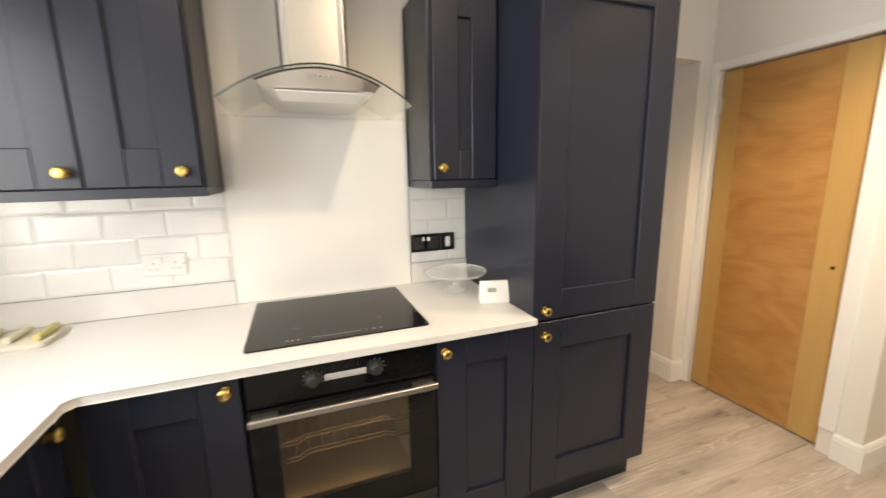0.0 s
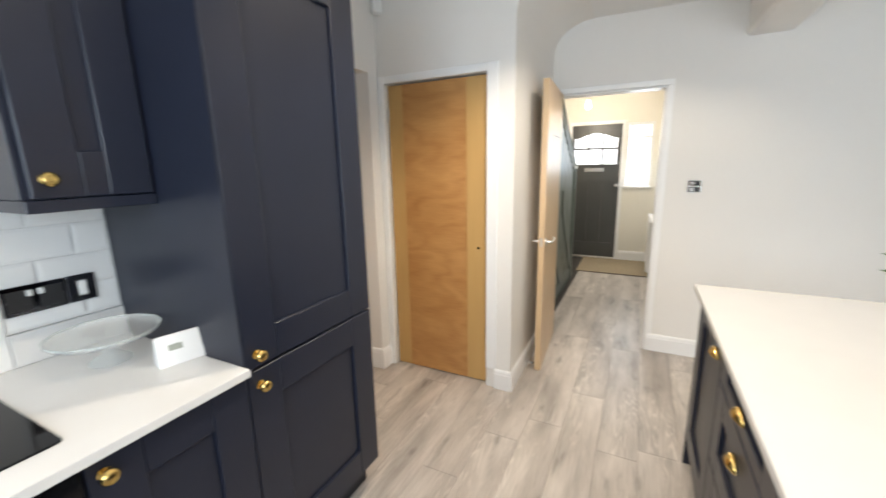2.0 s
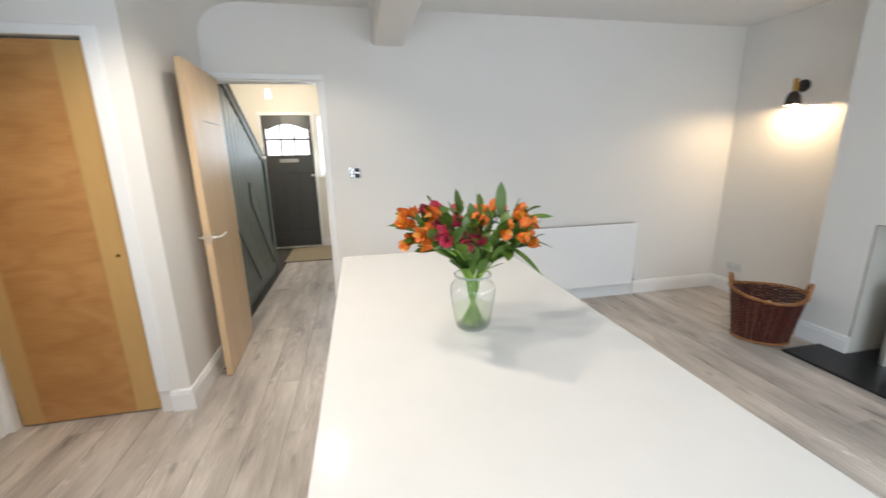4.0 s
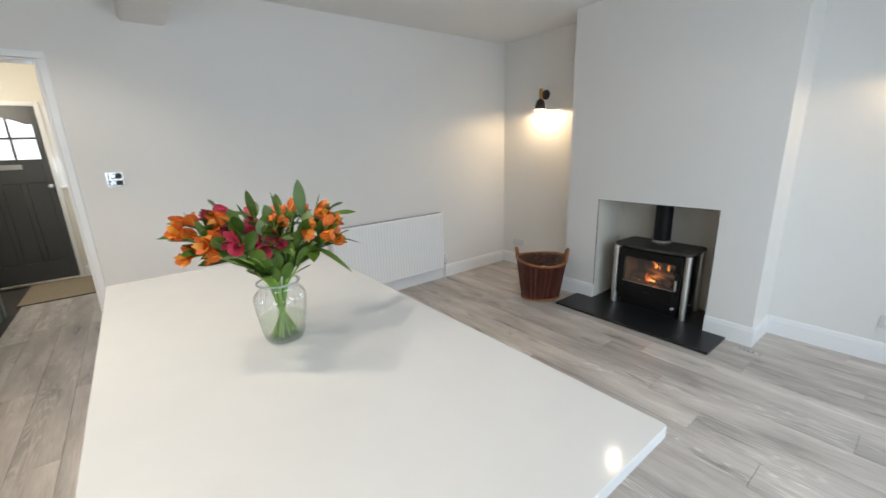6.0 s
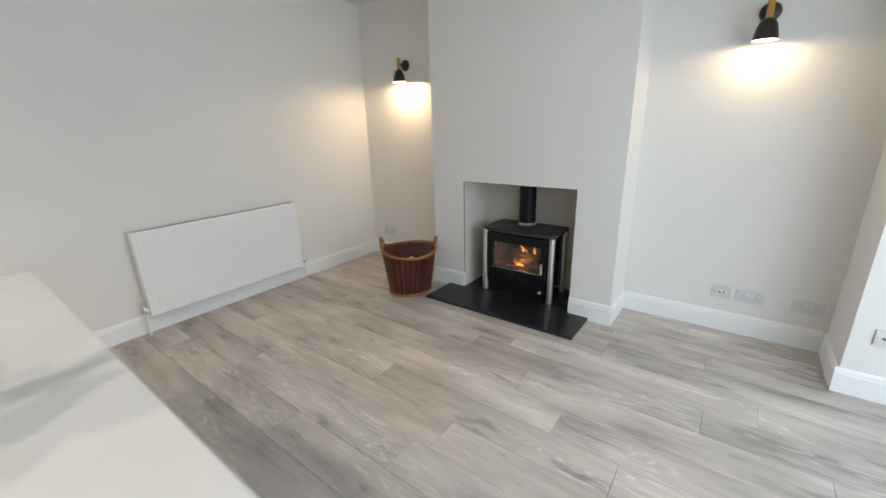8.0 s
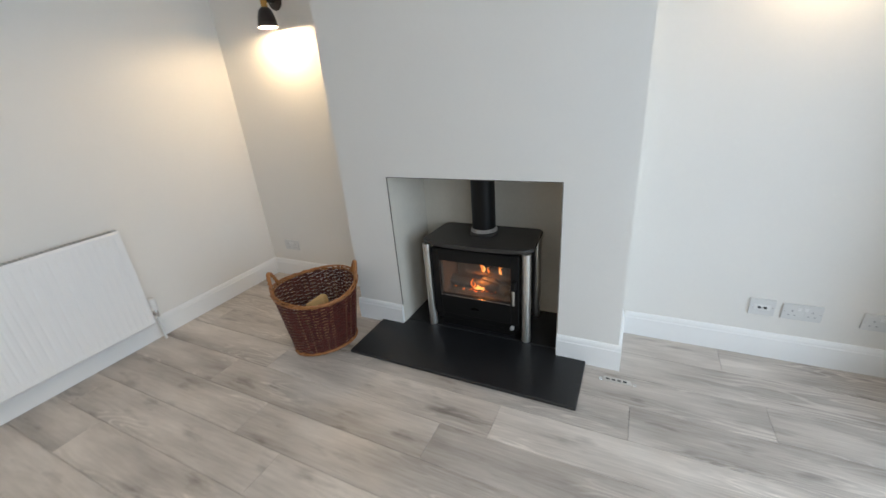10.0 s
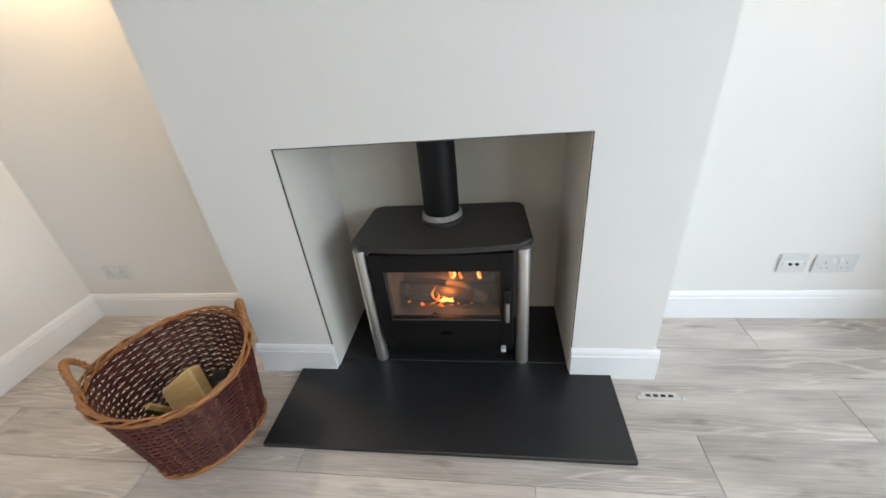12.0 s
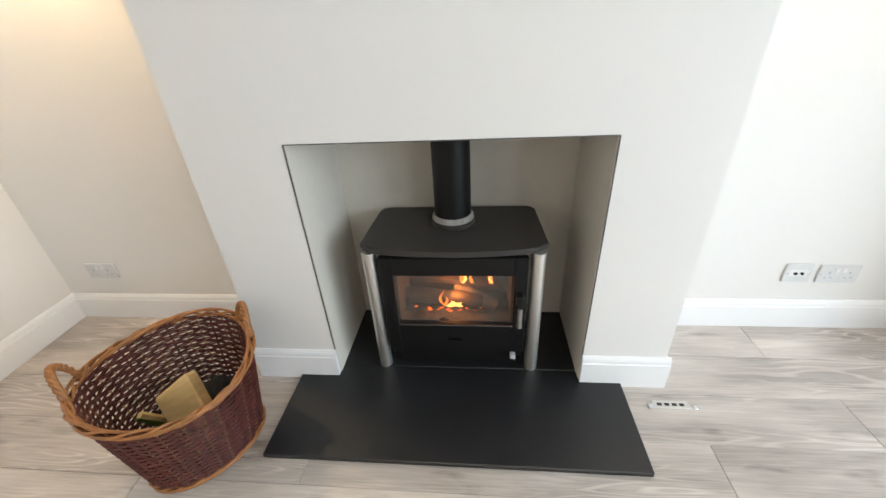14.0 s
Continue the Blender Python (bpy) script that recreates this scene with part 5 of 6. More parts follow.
def basket_point(a, z, off=0.0):
    k = z / BH
    rx = 0.172 + 0.051 * k + off
    ry = 0.128 + 0.114 * k + off
    zz = z + 0.012 * k * (math.cos(2 * a)) * 1.0
    x, y = rx * math.cos(a), ry * math.sin(a)
    return Vector((BC.x + x * math.cos(ba) - y * math.sin(ba), BC.y + x * math.sin(ba) + y * math.cos(ba), zz))


NST = 30
rows = 66
for band in range(2):
    bm = bmesh.new()
    for r in range(band, rows, 2):
        z = 0.022 + (BH - 0.026) * r / (rows - 1)
        pts = [basket_point(2 * math.pi * i / (NST * 4), z + 0.0012 * math.sin(i * 1.7 + r), 0.0050 * math.cos(math.pi * 2 * i / 8 + math.pi * (r // 2))) for i in range(NST * 4)]
        tube(pts, 0.0033, 4, bm, closed=True)
    part("weave", bm, WICKER, bk, "dark stained woven willow", smooth=60, kind="stuff")
for i in range(NST):
    a = 2 * math.pi * i / NST
    part("stake", tube([basket_point(a, 0.01 + (BH - 0.01) * k / 5) for k in range(6)], 0.0038, 5), WILLOWIN if i % 3 else WICKER, bk, smooth=60)
for lvl, r0, r1, nm in ((BH, 0.0095, 0.0041, "rim"), (0.014, 0.007, 0.0042, "foot_rim")):
    strands = []
    for s in range(7):
        pts = []
        for i in range(168):
            a = 2 * math.pi * i / 168
            ph = 2 * math.pi * s / 7 + a * 4 + 1.2 * math.sin(5 * a + 1.7 * s)
            pts.append(basket_point(a, lvl + r0 * math.sin(ph) * 0.9, 0.004 + r0 * math.cos(ph)))
        strands.append(part("strand" if s else nm, tube(pts, r1, 6, closed=True), WILLOW, strands[0] if s else bk, "plaited honey willow" if not s else "", smooth=60))
for side in (-0.46, math.pi - 0.22):
    first = None
    for s in range(3):
        pts = []
        for i in range(40):
            k = i / 39
            a = side + radians(-13 + 26 * k)
            hgt = 0.088 * math.sin(math.pi * k) ** 0.6
            ph = 2 * math.pi * s / 3 + k * 26
            p = basket_point(a, BH - 0.005, 0.004 + 0.010 * math.sin(math.pi * k) + 0.006 * math.cos(ph)) + Vector((0, 0, hgt + 0.006 * math.sin(ph)))
            pts.append(p)
        ob = part("strand" if first else "handle", tube(pts, 0.0064, 6), WILLOW, first or bk, "" if first else "twisted willow handle", smooth=60)
        first = first or ob
part("base", lathe([(0, 0.012), (0.128, 0.012), (0.128, 0.02), (0, 0.02)], (BC.x, BC.y, 0), 32), WICKER, bk)

lg = thing("split_log", (0, 0, 0), "pale split wooden log standing in the basket", "log")
bm = boxes((-0.060, 0.060, -0.026, 0.026, -0.125, 0.145), bevel=0.006)
for v in bm.verts:
    v.co.y *= 1.0 - 2.2 * v.co.x
    if v.co.z > 0:
        v.co.z -= 0.55 * abs(v.co.x + 0.02)
    v.co += 0.004 * noise.noise_vector(v.co * 15)
part("billet", bm, PALEWOOD, lg, smooth=0)
lg.matrix_basis = Matrix.Translation((2.405, -2.960, 0.180)) @ Matrix.Rotation(radians(12), 4, "Z") @ Matrix.Rotation(radians(30), 4, "X") @ Matrix.Rotation(radians(22), 4, "Y")
for i, (p, q, r) in enumerate((((2.47, -3.03, 0.03), (2.53, -2.92, 0.23), 0.011), ((2.50, -3.0, 0.03), (2.56, -2.93, 0.20), 0.009), ((2.46, -3.06, 0.03), (2.38, -2.93, 0.21), 0.008))):
    k = thing("kindling_stick", p, "thin pale kindling stick in the basket", "stick", "kindling in the basket")
    part("stick", rod(p, q, r, 5), (PALEWOOD, LEAF, PALEWOOD)[i], k, smooth=0)
bag = thing("black_bag", (2.375, -3.06, 0.022), "crumpled black cloth bag inside the basket", "bag")
bm = bmesh.new()
bmesh.ops.create_icosphere(bm, subdivisions=3, radius=1)
for v in bm.verts:
    q = noise.noise(v.co * 2.2)
    v.co = Vector((2.375 + v.co.x * 0.075, -3.06 + v.co.y * 0.065, 0.125 + v.co.z * 0.10)) + v.co * 0.03 * q
part("cloth", bm, FABRIC, bag, smooth=60)

# radiator on the east wall
RY0, RY1, RZ0, RZ1, RX = -2.615, -1.392, 0.135, 0.748, 3.43
rad = thing("radiator", (3.47, -2.0, 0.13), "white double panel radiator below bare wall", "radiator")


def ribbed(x, depth):
    bm = bmesh.new()
    n = 37
    pr = []
    for i in range(n):
        y0 = RY0 + 0.012 + (RY1 - RY0 - 0.024) * i / n
        s = (RY1 - RY0 - 0.024) / n
        pr += [(y0, 0.0), (y0 + s * 0.55, 0.0), (y0 + s * 0.68, 0.003), (y0 + s * 0.87, 0.003)]
    pr = [(RY0, 0.0)] + pr + [(RY1, 0.0)]
    levels = [(RZ0, 0.008, 0), (RZ0 + 0.012, 0, 0), (RZ0 + 0.03, 0, 0), (RZ0 + 0.045, 0, 1), (RZ1 - 0.045, 0, 1), (RZ1 - 0.03, 0, 0), (RZ1 - 0.012, 0, 0), (RZ1, 0.008, 0)]
    grid = [[bm.verts.new((x + back + k * d, y, z)) for y, d in pr] for z, back, k in levels]
    for a, b in zip(grid, grid[1:]):
        for i in range(len(pr) - 1):
            bm.faces.new((a[i], a[i + 1], b[i + 1], b[i]))
    return bm


part("front_panel", ribbed(RX, 0), RADIATOR, rad, "ribbed white steel panel", smooth=20)
part("back_panel", boxes((3.488, 3.498, RY0 + 0.01, RY1 - 0.01, RZ0 + 0.01, RZ1 - 0.01), bevel=0.003), RADIATOR, rad, smooth=0)
part("convector", boxes((RX + 0.012, 3.486, RY0 + 0.03, RY1 - 0.03, RZ0 + 0.02, RZ1 - 0.02)), RADIATOR, rad, smooth=0)
gr = bmesh.new()
for i in range(60):
    y = RY0 + 0.02 + (RY1 - RY0 - 0.04) * i / 60
    box(gr, RX + 0.014, 3.49, y, y + 0.008, RZ1 - 0.006, RZ1 + 0.001)
part("top_grille", gr, GREYPL, rad, "grey slotted top grille", smooth=0)
for y in (RY0, RY1):
    part("side_cover", boxes((RX + 0.002, 3.498, y - 0.004, y + 0.004, RZ0 + 0.01, RZ1 + 0.002), bevel=0.002), RADIATOR, rad, smooth=0)
for y in (-2.3, -1.7):
    part("bracket", boxes((3.498, 3.525, y - 0.02, y + 0.02, 0.2, 0.7)), RADIATOR, rad, smooth=0)
for y, trv in ((RY0 - 0.035, True), (RY1 + 0.03, False)):
    v = part("valve", lathe([(0, 0.165), (0.013, 0.165), (0.013, 0.215), (0.010, 0.22), (0, 0.22)], (3.46, y, 0), 16), CHROME, rad, "chrome radiator valve", smooth=40)
    part("elbow", rod((3.46, y, 0.19), (3.46, RY0 if trv else RY1, 0.19), 0.010), CHROME, v, smooth=40)
    part("pipe", rod((3.46, y, 0.001), (3.46, y, 0.17), 0.0075), WHITEPL, v, "white painted pipe", smooth=40)
    if trv:
        part("thermostatic_head", lathe([(0, 0.215), (0.018, 0.215), (0.022, 0.23), (0.022, 0.275), (0.017, 0.29), (0, 0.292)], (3.46, y, 0), 20), WHITEPL, v, "white thermostatic head", smooth=40)
    else:
        part("lockshield_cap", lathe([(0, 0.215), (0.017, 0.215), (0.017, 0.245), (0, 0.25)], (3.46, y, 0), 20), CHROME, v, smooth=40)

# sockets and switches of the living end
socket_plate("wall_socket", "white aerial socket above the skirting", (0.251, Y0, 0.272), 180, 0.100, 0.084, SOCKET, SOCKET, "tv").matrix_basis = pose(0.251, Y0 + 0.0005, 0.272, 0, 0, 180)
socket_plate("wall_socket", "white double socket above the skirting", (0, 0, 0), 0, 0.146, 0.080, SOCKET, SOCKET, "double").matrix_basis = pose(0.102, Y0 + 0.0005, 0.268, 0, 0, 180)
socket_plate("wall_socket", "grey-white double socket in the alcove shade", (0, 0, 0), 0, 0.146, 0.080, SOCKET, SOCKET, "double").matrix_basis = pose(-0.178, Y0 + 0.0005, 0.266, 0, 0, 180)
socket_plate("wall_socket", "grey-white double socket behind the log basket", (0, 0, 0), 0, 0.146, 0.080, SOCKET, SOCKET, "double").matrix_basis = pose(3.284, Y0 + 0.0005, 0.272, 0, 0, 180)
socket_plate("wall_socket", "white aerial socket on the pier", (0, 0, 0), 0, 0.086, 0.084, SOCKET, SOCKET, "tv").matrix_basis = pose(-0.415, -3.2245, 0.34, 0, 0, 180)
socket_plate("light_switch", "polished chrome four-gang light switch by the doorway", (0, 0, 0), 0, 0.088, 0.088, CHROME, DARKCHROME, "switch").matrix_basis = pose(X1 - 0.0005, -0.02, 1.292, 0, 0, -90)
pir = thing("alarm_sensor", (0, 0, 0), "white alarm motion sensor high in the corner", "alarm sensor")
part("case", boxes((-0.03, 0.03, -0.045, 0.0, -0.05, 0.05), bevel=0.008), WHITEPL, pir)
pir.matrix_basis = pose(2.468, 1.905, 2.455, 0, 0, -30)


# wall lamps either side of the chimney breast
def wall_lamp(x, rx, ry):
    w = thing("wall_lamp", (x, Y0, 1.9), "dark bronze bell wall lamp with golden arm, lit", "wall lamp", "wall lamps by the chimney breast")
    part("backplate", lathe([(0, 0.0008), (0.048, 0.0008), (0.050, 0.006), (0.044, 0.020), (0.015, 0.026), (0.013, 0.10), (0, 0.10)], (x + rx, Y0, 1.905), 28, turn=Matrix.Rotation(radians(-90), 4, "X")), BRONZE, w, "round bronze backplate", smooth=40)
    part("arm", boxes((x - 0.016, x + 0.016, -3.53, -3.497, 1.835, 1.955), bevel=0.008), GOLD, w, "golden upright arm", smooth=0)
    part("cross_bar", rod((x + rx, Y0 + 0.09, 1.905), (x, -3.515, 1.905), 0.010), BRONZE, w, smooth=40)
    prof = [(0.012, 0.105), (0.022, 0.102), (0.036, 0.088), (0.046, 0.062), (0.053, 0.03), (0.057, 0.0), (0.0545, 0.0), (0.050, 0.03), (0.043, 0.060), (0.034, 0.084), (0.018, 0.098), (0.0, 0.10)]
    part("shade", lathe(prof, (x, -3.51, 1.752), 32), BRONZE, w, "dark bronze bell shade", smooth=50)
    part("lining", lathe([(0.0535, 0.001), (0.049, 0.03), (0.042, 0.059), (0.033, 0.083), (0.017, 0.0965), (0, 0.098)], (x, -3.51, 1.752), 32), INNER, w, smooth=60)
    part("bulb", lathe([(0, -0.002), (0.018, 0.002), (0.026, 0.014), (0.024, 0.03), (0.014, 0.05), (0, 0.055)], (x, -3.51, 1.775), 20), BULB, w, "lit bulb", smooth=180)


wall_lamp(2.90, 0.035, 0)
wall_lamp(0.285, 0.0, 0)

# vase of alstroemeria on the island
VC = Vector((1.283, -0.367, 0.9172))
vs = thing("glass_vase", tuple(VC), "clear ribbed glass vase with water on the island", "vase")
bm = bmesh.new()
prof = [(0.044, 0.0), (0.050, 0.004), (0.053, 0.018), (0.058, 0.048), (0.0635, 0.086), (0.067, 0.116), (0.066, 0.131), (0.059, 0.143), (0.052, 0.151), (0.051, 0.162), (0.055, 0.169)]
N = 144
rings = [[bm.verts.new((VC.x + r * (1 + (0.045 * math.cos(24 * a) if 0.01 < z < 0.147 else 0)) * math.cos(a), VC.y + r * (1 + (0.045 * math.cos(24 * a) if 0.01 < z < 0.147 else 0)) * math.sin(a), VC.z + z)) for a in (2 * math.pi * i / N for i in range(N))] for r, z in prof]
for a, b in zip(rings, rings[1:]):
    for i in range(N):
        bm.faces.new((a[i], a[(i + 1) % N], b[(i + 1) % N], b[i]))
bm.faces.new(rings[0][::-1])
part("vessel", bm, glass("ribbed_glass", (0.965, 0.98, 0.972), 0.97, ior=1.6, power=1.7), vs, "ribbed clear glass", smooth=60)
part("glass_foot", lathe([(0, 0.001), (0.045, 0.001), (0.047, 0.008), (0, 0.010)], tuple(VC), 40), glass("thick_glass", (0.80, 0.86, 0.84), 0.85), vs, "thick glass base", smooth=60)
part("lip", tube([(VC.x + 0.055 * math.cos(a), VC.y + 0.055 * math.sin(a), VC.z + 0.169) for a in (2 * math.pi * i / 48 for i in range(48))], 0.0028, 6, closed=True), glass("glass_lip", (0.80, 0.86, 0.84), 0.7), vs, smooth=60)
part("water", lathe([(0, 0.0695), (0.057, 0.0695), (0.051, 0.02), (0.046, 0.011), (0, 0.011)], tuple(VC), 40), WATER, vs, "clear water", smooth=60)

bq = thing("flower_bouquet", tuple(VC + Vector((0, 0, 0.012))), "orange and pink alstroemeria flowers with green leaves", "flowers")
rng = random.Random(11)


def leaf(base, d, length, width, droop):
    """A pointed leaf along d, folded a little at its midrib and drooping."""
    bm = bmesh.new()
    d = Vector(d).normalized()
    side = d.cross(Vector((0, 0, 1)))
    side = side.normalized() if side.length > 0.05 else Vector((0.2, 0.98, 0))
    rowsL = []
    tw = rng.uniform(-0.9, 0.9)
    for i in range(7):
        k = i / 6
        c = Vector(base) + d * length * k + Vector((0, 0, -droop * length * k * k))
        w = width * math.sin(math.pi * min(1, k * 0.93 + 0.07)) ** 0.8
        nrm = side.cross(d)
        sd = (side * math.cos(tw * k) + nrm * math.sin(tw * k)) * w
        rowsL.append((bm.verts.new(c - sd + Vector((0, 0, 0.25 * w))), bm.verts.new(c), bm.verts.new(c + sd + Vector((0, 0, 0.25 * w)))))
    for a, b in zip(rowsL, rowsL[1:]):
        bm.faces.new((a[0], a[1], b[1], b[0]))
        bm.faces.new((a[1], a[2], b[2], b[1]))
    ob = part("leaf", bm, LEAF, bq, smooth=60)
    return ob


def blossom(c, d, mat_, size):
    """Six petals in a flaring trumpet round d, with yellow inner petals."""
    d = Vector(d).normalized()
    u_ = d.orthogonal().normalized()
    v_ = d.cross(u_)
    spread = rng.uniform(0.35, 0.68)
    for inner in (0, 1):
        bm = bmesh.new()
        for p in range(3):
            a = 2 * math.pi * p / 3 + inner * math.pi / 3 + rng.uniform(-0.15, 0.15)
            rad_ = u_ * math.cos(a) + v_ * math.sin(a)
            tan = d.cross(rad_)
            prev = None
            for i in range(6):
                k = i / 5
                q = Vector(c) + d * size * (k * (1 - 0.22 * k * spread)) + rad_ * size * (0.08 + spread * 0.85 * k * k)
                w = size * (0.12 + 0.30 * math.sin(math.pi * min(1, k * 0.88 + 0.02))) * (0.6 if inner else 1.0)
                if i == 5:
                    w *= 0.25
                row = (bm.verts.new(q - tan * w + rad_ * -0.12 * w), bm.verts.new(q + rad_ * 0.1 * w), bm.verts.new(q + tan * w + rad_ * -0.12 * w))
                if prev:
                    bm.faces.new((prev[0], prev[1], row[1], row[0]))
                    bm.faces.new((prev[1], prev[2], row[2], row[1]))
                prev = row
        part("inner_petals" if inner else "blossom", bm, YELLOW if inner and mat_ is ORANGE else mat_, bq, "" if inner else ("orange petals" if mat_ is ORANGE else "pink petals"), smooth=60)


# a spreading bunch in two lobes: each head by its place across, behind and above the vase's foot, with its colour
ACROSS, BEHIND = Vector((-0.21, -0.978, 0)), Vector((0.978, -0.21, 0))
HEADS = ((-0.165, -0.10, 0.345, "o"), (-0.152, -0.12, 0.321, "o"), (-0.161, -0.02, 0.366, "o"), (-0.105, -0.14, 0.322, "o"), (-0.110, 0.01, 0.386, "p"),
         (-0.089, -0.05, 0.371, "o"), (-0.077, -0.04, 0.340, "p"), (-0.077, -0.16, 0.333, "p"), (-0.034, 0.09, 0.360, "p"), (-0.026, 0.00, 0.330, "p"),
         (-0.023, -0.09, 0.311, "p"), (0.006, -0.06, 0.324, "p"), (0.013, 0.04, 0.334, "o"), (0.034, 0.11, 0.366, "o"), (0.077, 0.09, 0.366, "o"),
         (0.130, 0.03, 0.362, "o"), (0.158, 0.07, 0.356, "o"), (0.089, -0.05, 0.343, "o"), (0.147, -0.02, 0.316, "o"), (0.136, -0.06, 0.298, "o"))


def on_bunch(u, v, z):
    return VC + ACROSS * u + BEHIND * v + Vector((0, 0, z))


def jitter(k):
    return Vector((rng.uniform(-k, k), rng.uniform(-k, k), rng.uniform(-k, k)))


for i, (u, v, z, hue) in enumerate(HEADS):
    tip = on_bunch(u, v, z - 0.018)
    flat = (ACROSS * u + BEHIND * v)
    way = flat.normalized()
    foot = VC - way * rng.uniform(0.018, 0.036) + Vector((0, 0, 0.013))
    waist = VC + way * 0.007 + jitter(0.005) + Vector((0, 0, 0.100))
    neck = VC + way * rng.uniform(0.010, 0.030) + Vector((0, 0, 0.164))
    mid = neck.lerp(tip, 0.5) + Vector((0, 0, 0.012)) - way * 0.008
    part("stem", tube([foot, foot.lerp(waist, 0.6), waist, neck, mid, tip], 0.0031, 6), STEM, bq, smooth=60)
    d = (tip - mid).normalized()
    for k in range(4):
        q = neck.lerp(mid, rng.uniform(0.05, 0.9))
        leaf(q, (mid - neck).normalized() + way * 0.1 + jitter(0.35), rng.uniform(0.065, 0.10), rng.uniform(0.012, 0.018), rng.uniform(-0.1, 0.2))
    for k in range(7):
        q = mid.lerp(tip, rng.uniform(0.25, 1.0))
        leaf(q, way * 0.6 + Vector((0, 0, 0.5)) + jitter(0.7), rng.uniform(0.055, 0.088), rng.uniform(0.012, 0.018), rng.uniform(0, 0.2))
    colour = PINK if hue == "p" else ORANGE
    for k in range(2 if i % 3 else 3):
        e = tip + jitter(0.021)
        part("flower_stalk", tube([mid.lerp(tip, 0.8), e], 0.0017, 5), STEM, bq, smooth=60)
        blossom(e, way * 0.9 + Vector((0, 0, 0.25)) + jitter(0.55), colour, rng.uniform(0.033, 0.041))
# long leaves that stand out of the bunch
for base, d, length, width, droop in (((0.088, 0.05, 0.335), (0.01, 0.0, 1.0), 0.105, 0.017, 0.0), ((-0.170, -0.07, 0.326), (-1.0, 0.0, 0.12), 0.07, 0.013, 0.0), ((-0.150, -0.09, 0.315), (-1.0, 0.0, 0.35), 0.07, 0.016, 0.1),
                                      ((-0.040, 0.02, 0.31), (-0.35, 0.0, 0.9), 0.085, 0.013, 0.0), ((0.030, 0.05, 0.34), (-0.2, 0.2, 0.9), 0.075, 0.013, 0.0), ((0.150, 0.0, 0.335), (1.0, 0.0, 0.15), 0.085, 0.012, 0.1),
                                      ((0.145, -0.05, 0.285), (1.0, 0.0, -0.25), 0.085, 0.010, 0.1), ((0.075, -0.07, 0.275), (0.8, -0.1, -0.25), 0.12, 0.012, 0.45)):
    leaf(on_bunch(*base), ACROSS * d[0] + BEHIND * d[1] + Vector((0, 0, d[2])), length, width, droop)

# ---- pieces: tiles and planks ----
TW, TH = 0.198, 0.0985


def tile_mesh(w, h):
    """A bevel-edged glazed tile, face towards -y, corner at the origin."""
    bm = bmesh.new()
    b = min(0.010, w * 0.3, h * 0.3)
    lo_ = [bm.verts.new(p) for p in ((0, 0, 0), (w, 0, 0), (w, 0, h), (0, 0, h))]
    mi = [bm.verts.new(p) for p in ((0, -0.003, 0), (w, -0.003, 0), (w, -0.003, h), (0, -0.003, h))]
    hi_ = [bm.verts.new(p) for p in ((b, -0.0052, b), (w - b, -0.0052, b), (w - b, -0.0052, h - b), (b, -0.0052, h - b))]
    for a, c in ((lo_, mi), (mi, hi_)):
        for i in range(4):
            bm.faces.new((a[i], a[(i + 1) % 4], c[(i + 1) % 4], c[i]))
    bm.faces.new(hi_)
    me = finish(bm, "tile", 0)
    me.materials.append(TILE)
    return me


tile_cache = {}


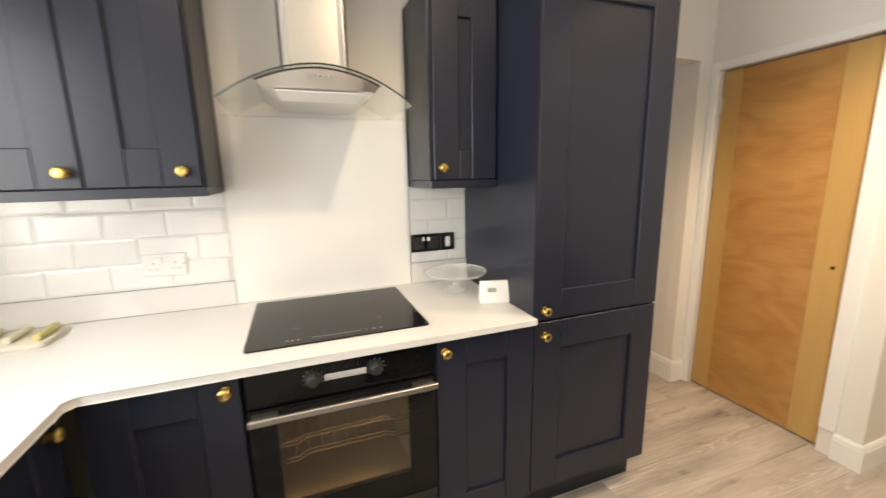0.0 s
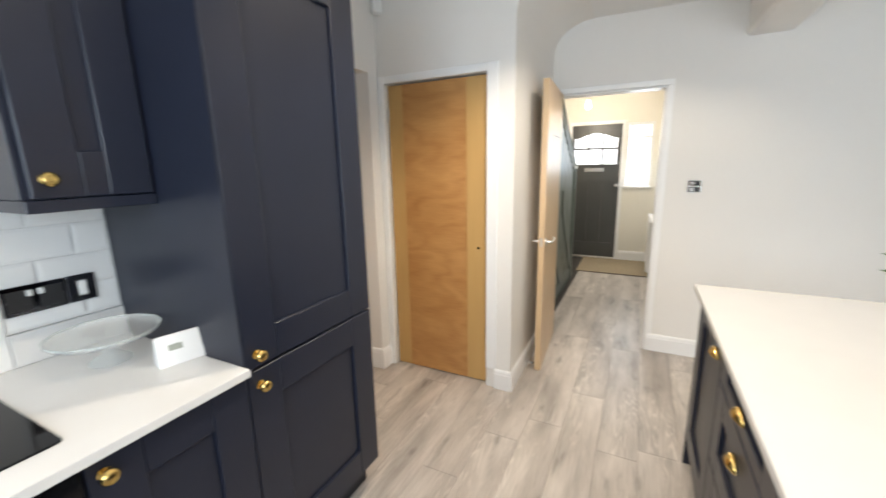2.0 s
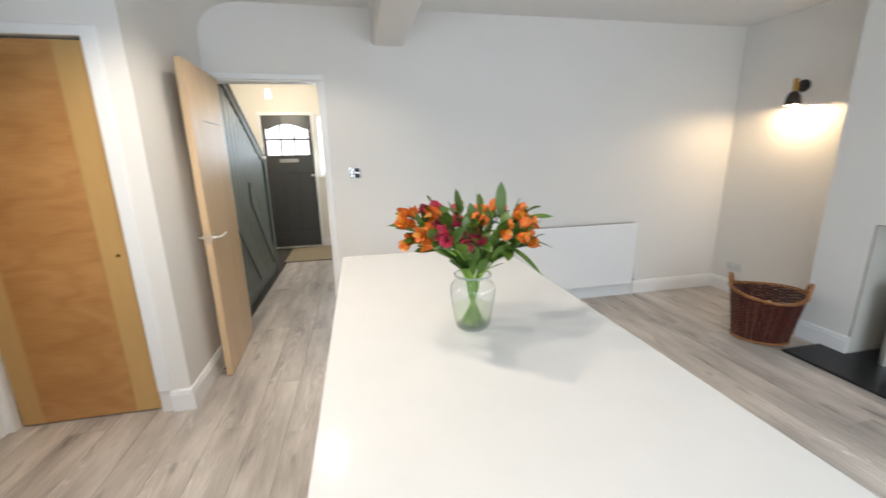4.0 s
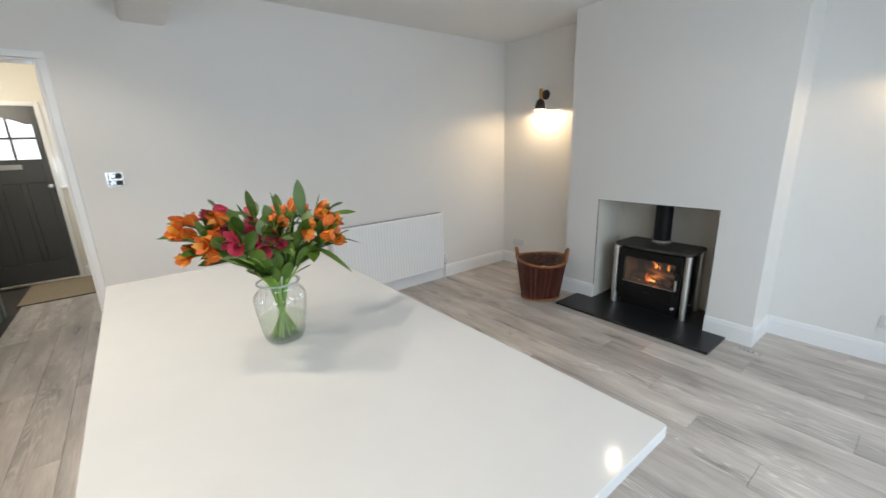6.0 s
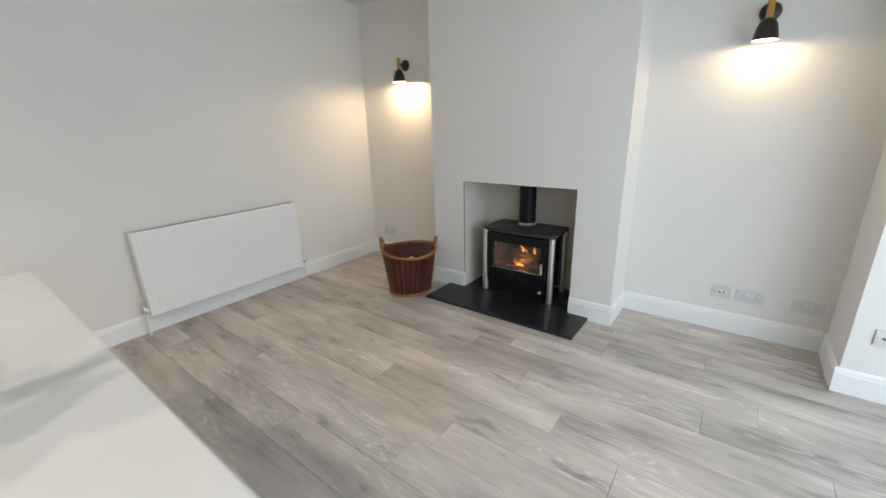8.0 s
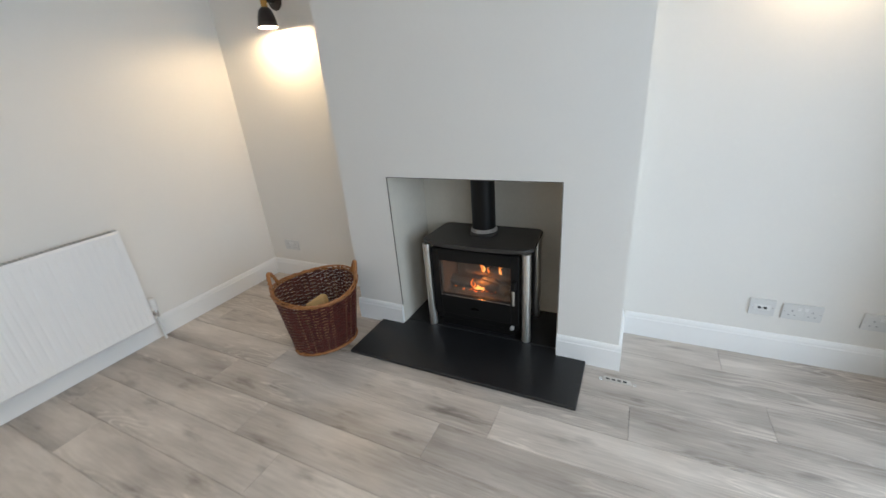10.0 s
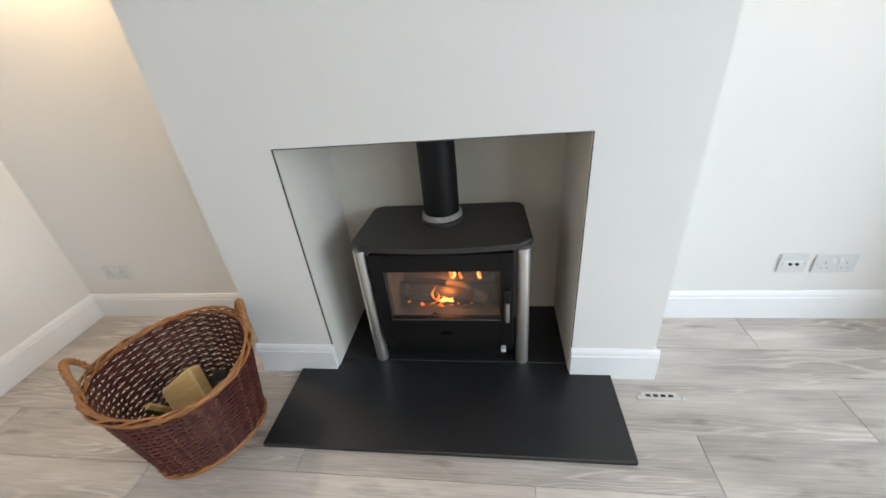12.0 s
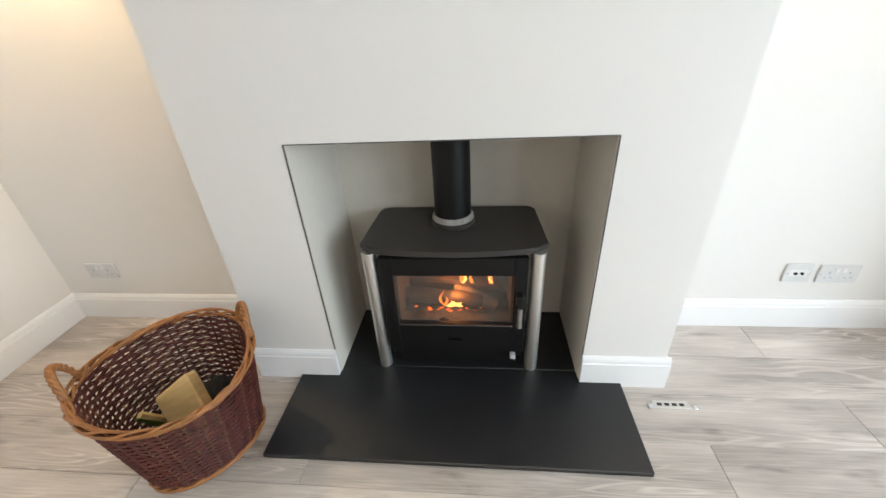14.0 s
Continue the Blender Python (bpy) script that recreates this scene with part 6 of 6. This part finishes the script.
def tiles(name, x0, x1, z0, z1, phase):
    t = thing(name, (x0, Y1, z0), "white bevelled metro tiles laid brick fashion", "wall tiles", kind="structure")
    part("grout", boxes((x0, x1, Y1 - 0.002, Y1 + 0.004, z0, z1)), GROUT, t)
    row, z = 0, z0 + 0.001
    while z < z1 - 0.012:
        h = min(TH, z1 - z)
        x = x0 - ((phase + 0.5 * (row % 2)) % 1) * (TW + 0.002)
        while x < x1 - 0.012:
            a, b = max(x, x0), min(x + TW, x1)
            if b - a > 0.012:
                key = (round(b - a, 3), round(h, 3))
                if key not in tile_cache:
                    tile_cache[key] = tile_mesh(*key)
                ob = new("tile", tile_cache[key])
                ob.parent = t
                ob.location = Vector((a, Y1 - 0.0022, z)) - origin(t)
            x += TW + 0.002
        z += TH + 0.0025
        row += 1


tiles("tiles_1", X0, -0.177, 1.0145, 1.375, 0.34)
tiles("tiles_2", 0.584, 0.872, 1.0145, 1.375, 0.03)

PW, PL = 0.1935, 1.285
plank_cache = {}


def plank_mesh(w, d):
    bm = bmesh.new()
    c = 0.0012
    lo_ = [bm.verts.new(p) for p in ((0, 0, -0.008), (w, 0, -0.008), (w, d, -0.008), (0, d, -0.008))]
    mi = [bm.verts.new(p) for p in ((0, 0, -c), (w, 0, -c), (w, d, -c), (0, d, -c))]
    hi_ = [bm.verts.new(p) for p in ((c, c, 0), (w - c, c, 0), (w - c, d - c, 0), (c, d - c, 0))]
    for a, b in ((lo_, mi), (mi, hi_)):
        for i in range(4):
            bm.faces.new((a[i], a[(i + 1) % 4], b[(i + 1) % 4], b[i]))
    bm.faces.new(hi_)
    me = finish(bm, "plank", 0)
    me.materials.append(FLOOR)
    return me


known_joints = {0: 0.39, 1: -0.25, 2: 0.262, 3: 0.78, 4: 0.02, 5: 1.52, 6: 1.075, 7: 0.79, 8: 0.485, 9: 1.195}
rng = random.Random(3)
for r in range(30):
    ya = Y0 + 0.0055 + (PW + 0.0) * r
    yb = ya + PW - 0.0012
    if ya < -0.1:
        xa, xb = X0, X1
    elif yb < 1.1:
        xa, xb = X0, HX1
    else:
        xa, xb = X0, 2.55
    if ya > 2.25:
        break
    j = known_joints.get(r, rng.uniform(0, PL))
    x = j - PL * math.ceil((j - xa) / PL)
    while x < xb:
        a, b = max(x, xa), min(x + PL - 0.0012, xb)
        if b - a > 0.02:
            key = (round(b - a, 3), round(yb - ya, 4))
            if key not in plank_cache:
                plank_cache[key] = plank_mesh(*key)
            ob = new("plank", plank_cache[key])
            ob.parent = floor
            ob.location = (a, ya, 0)
        x += PL
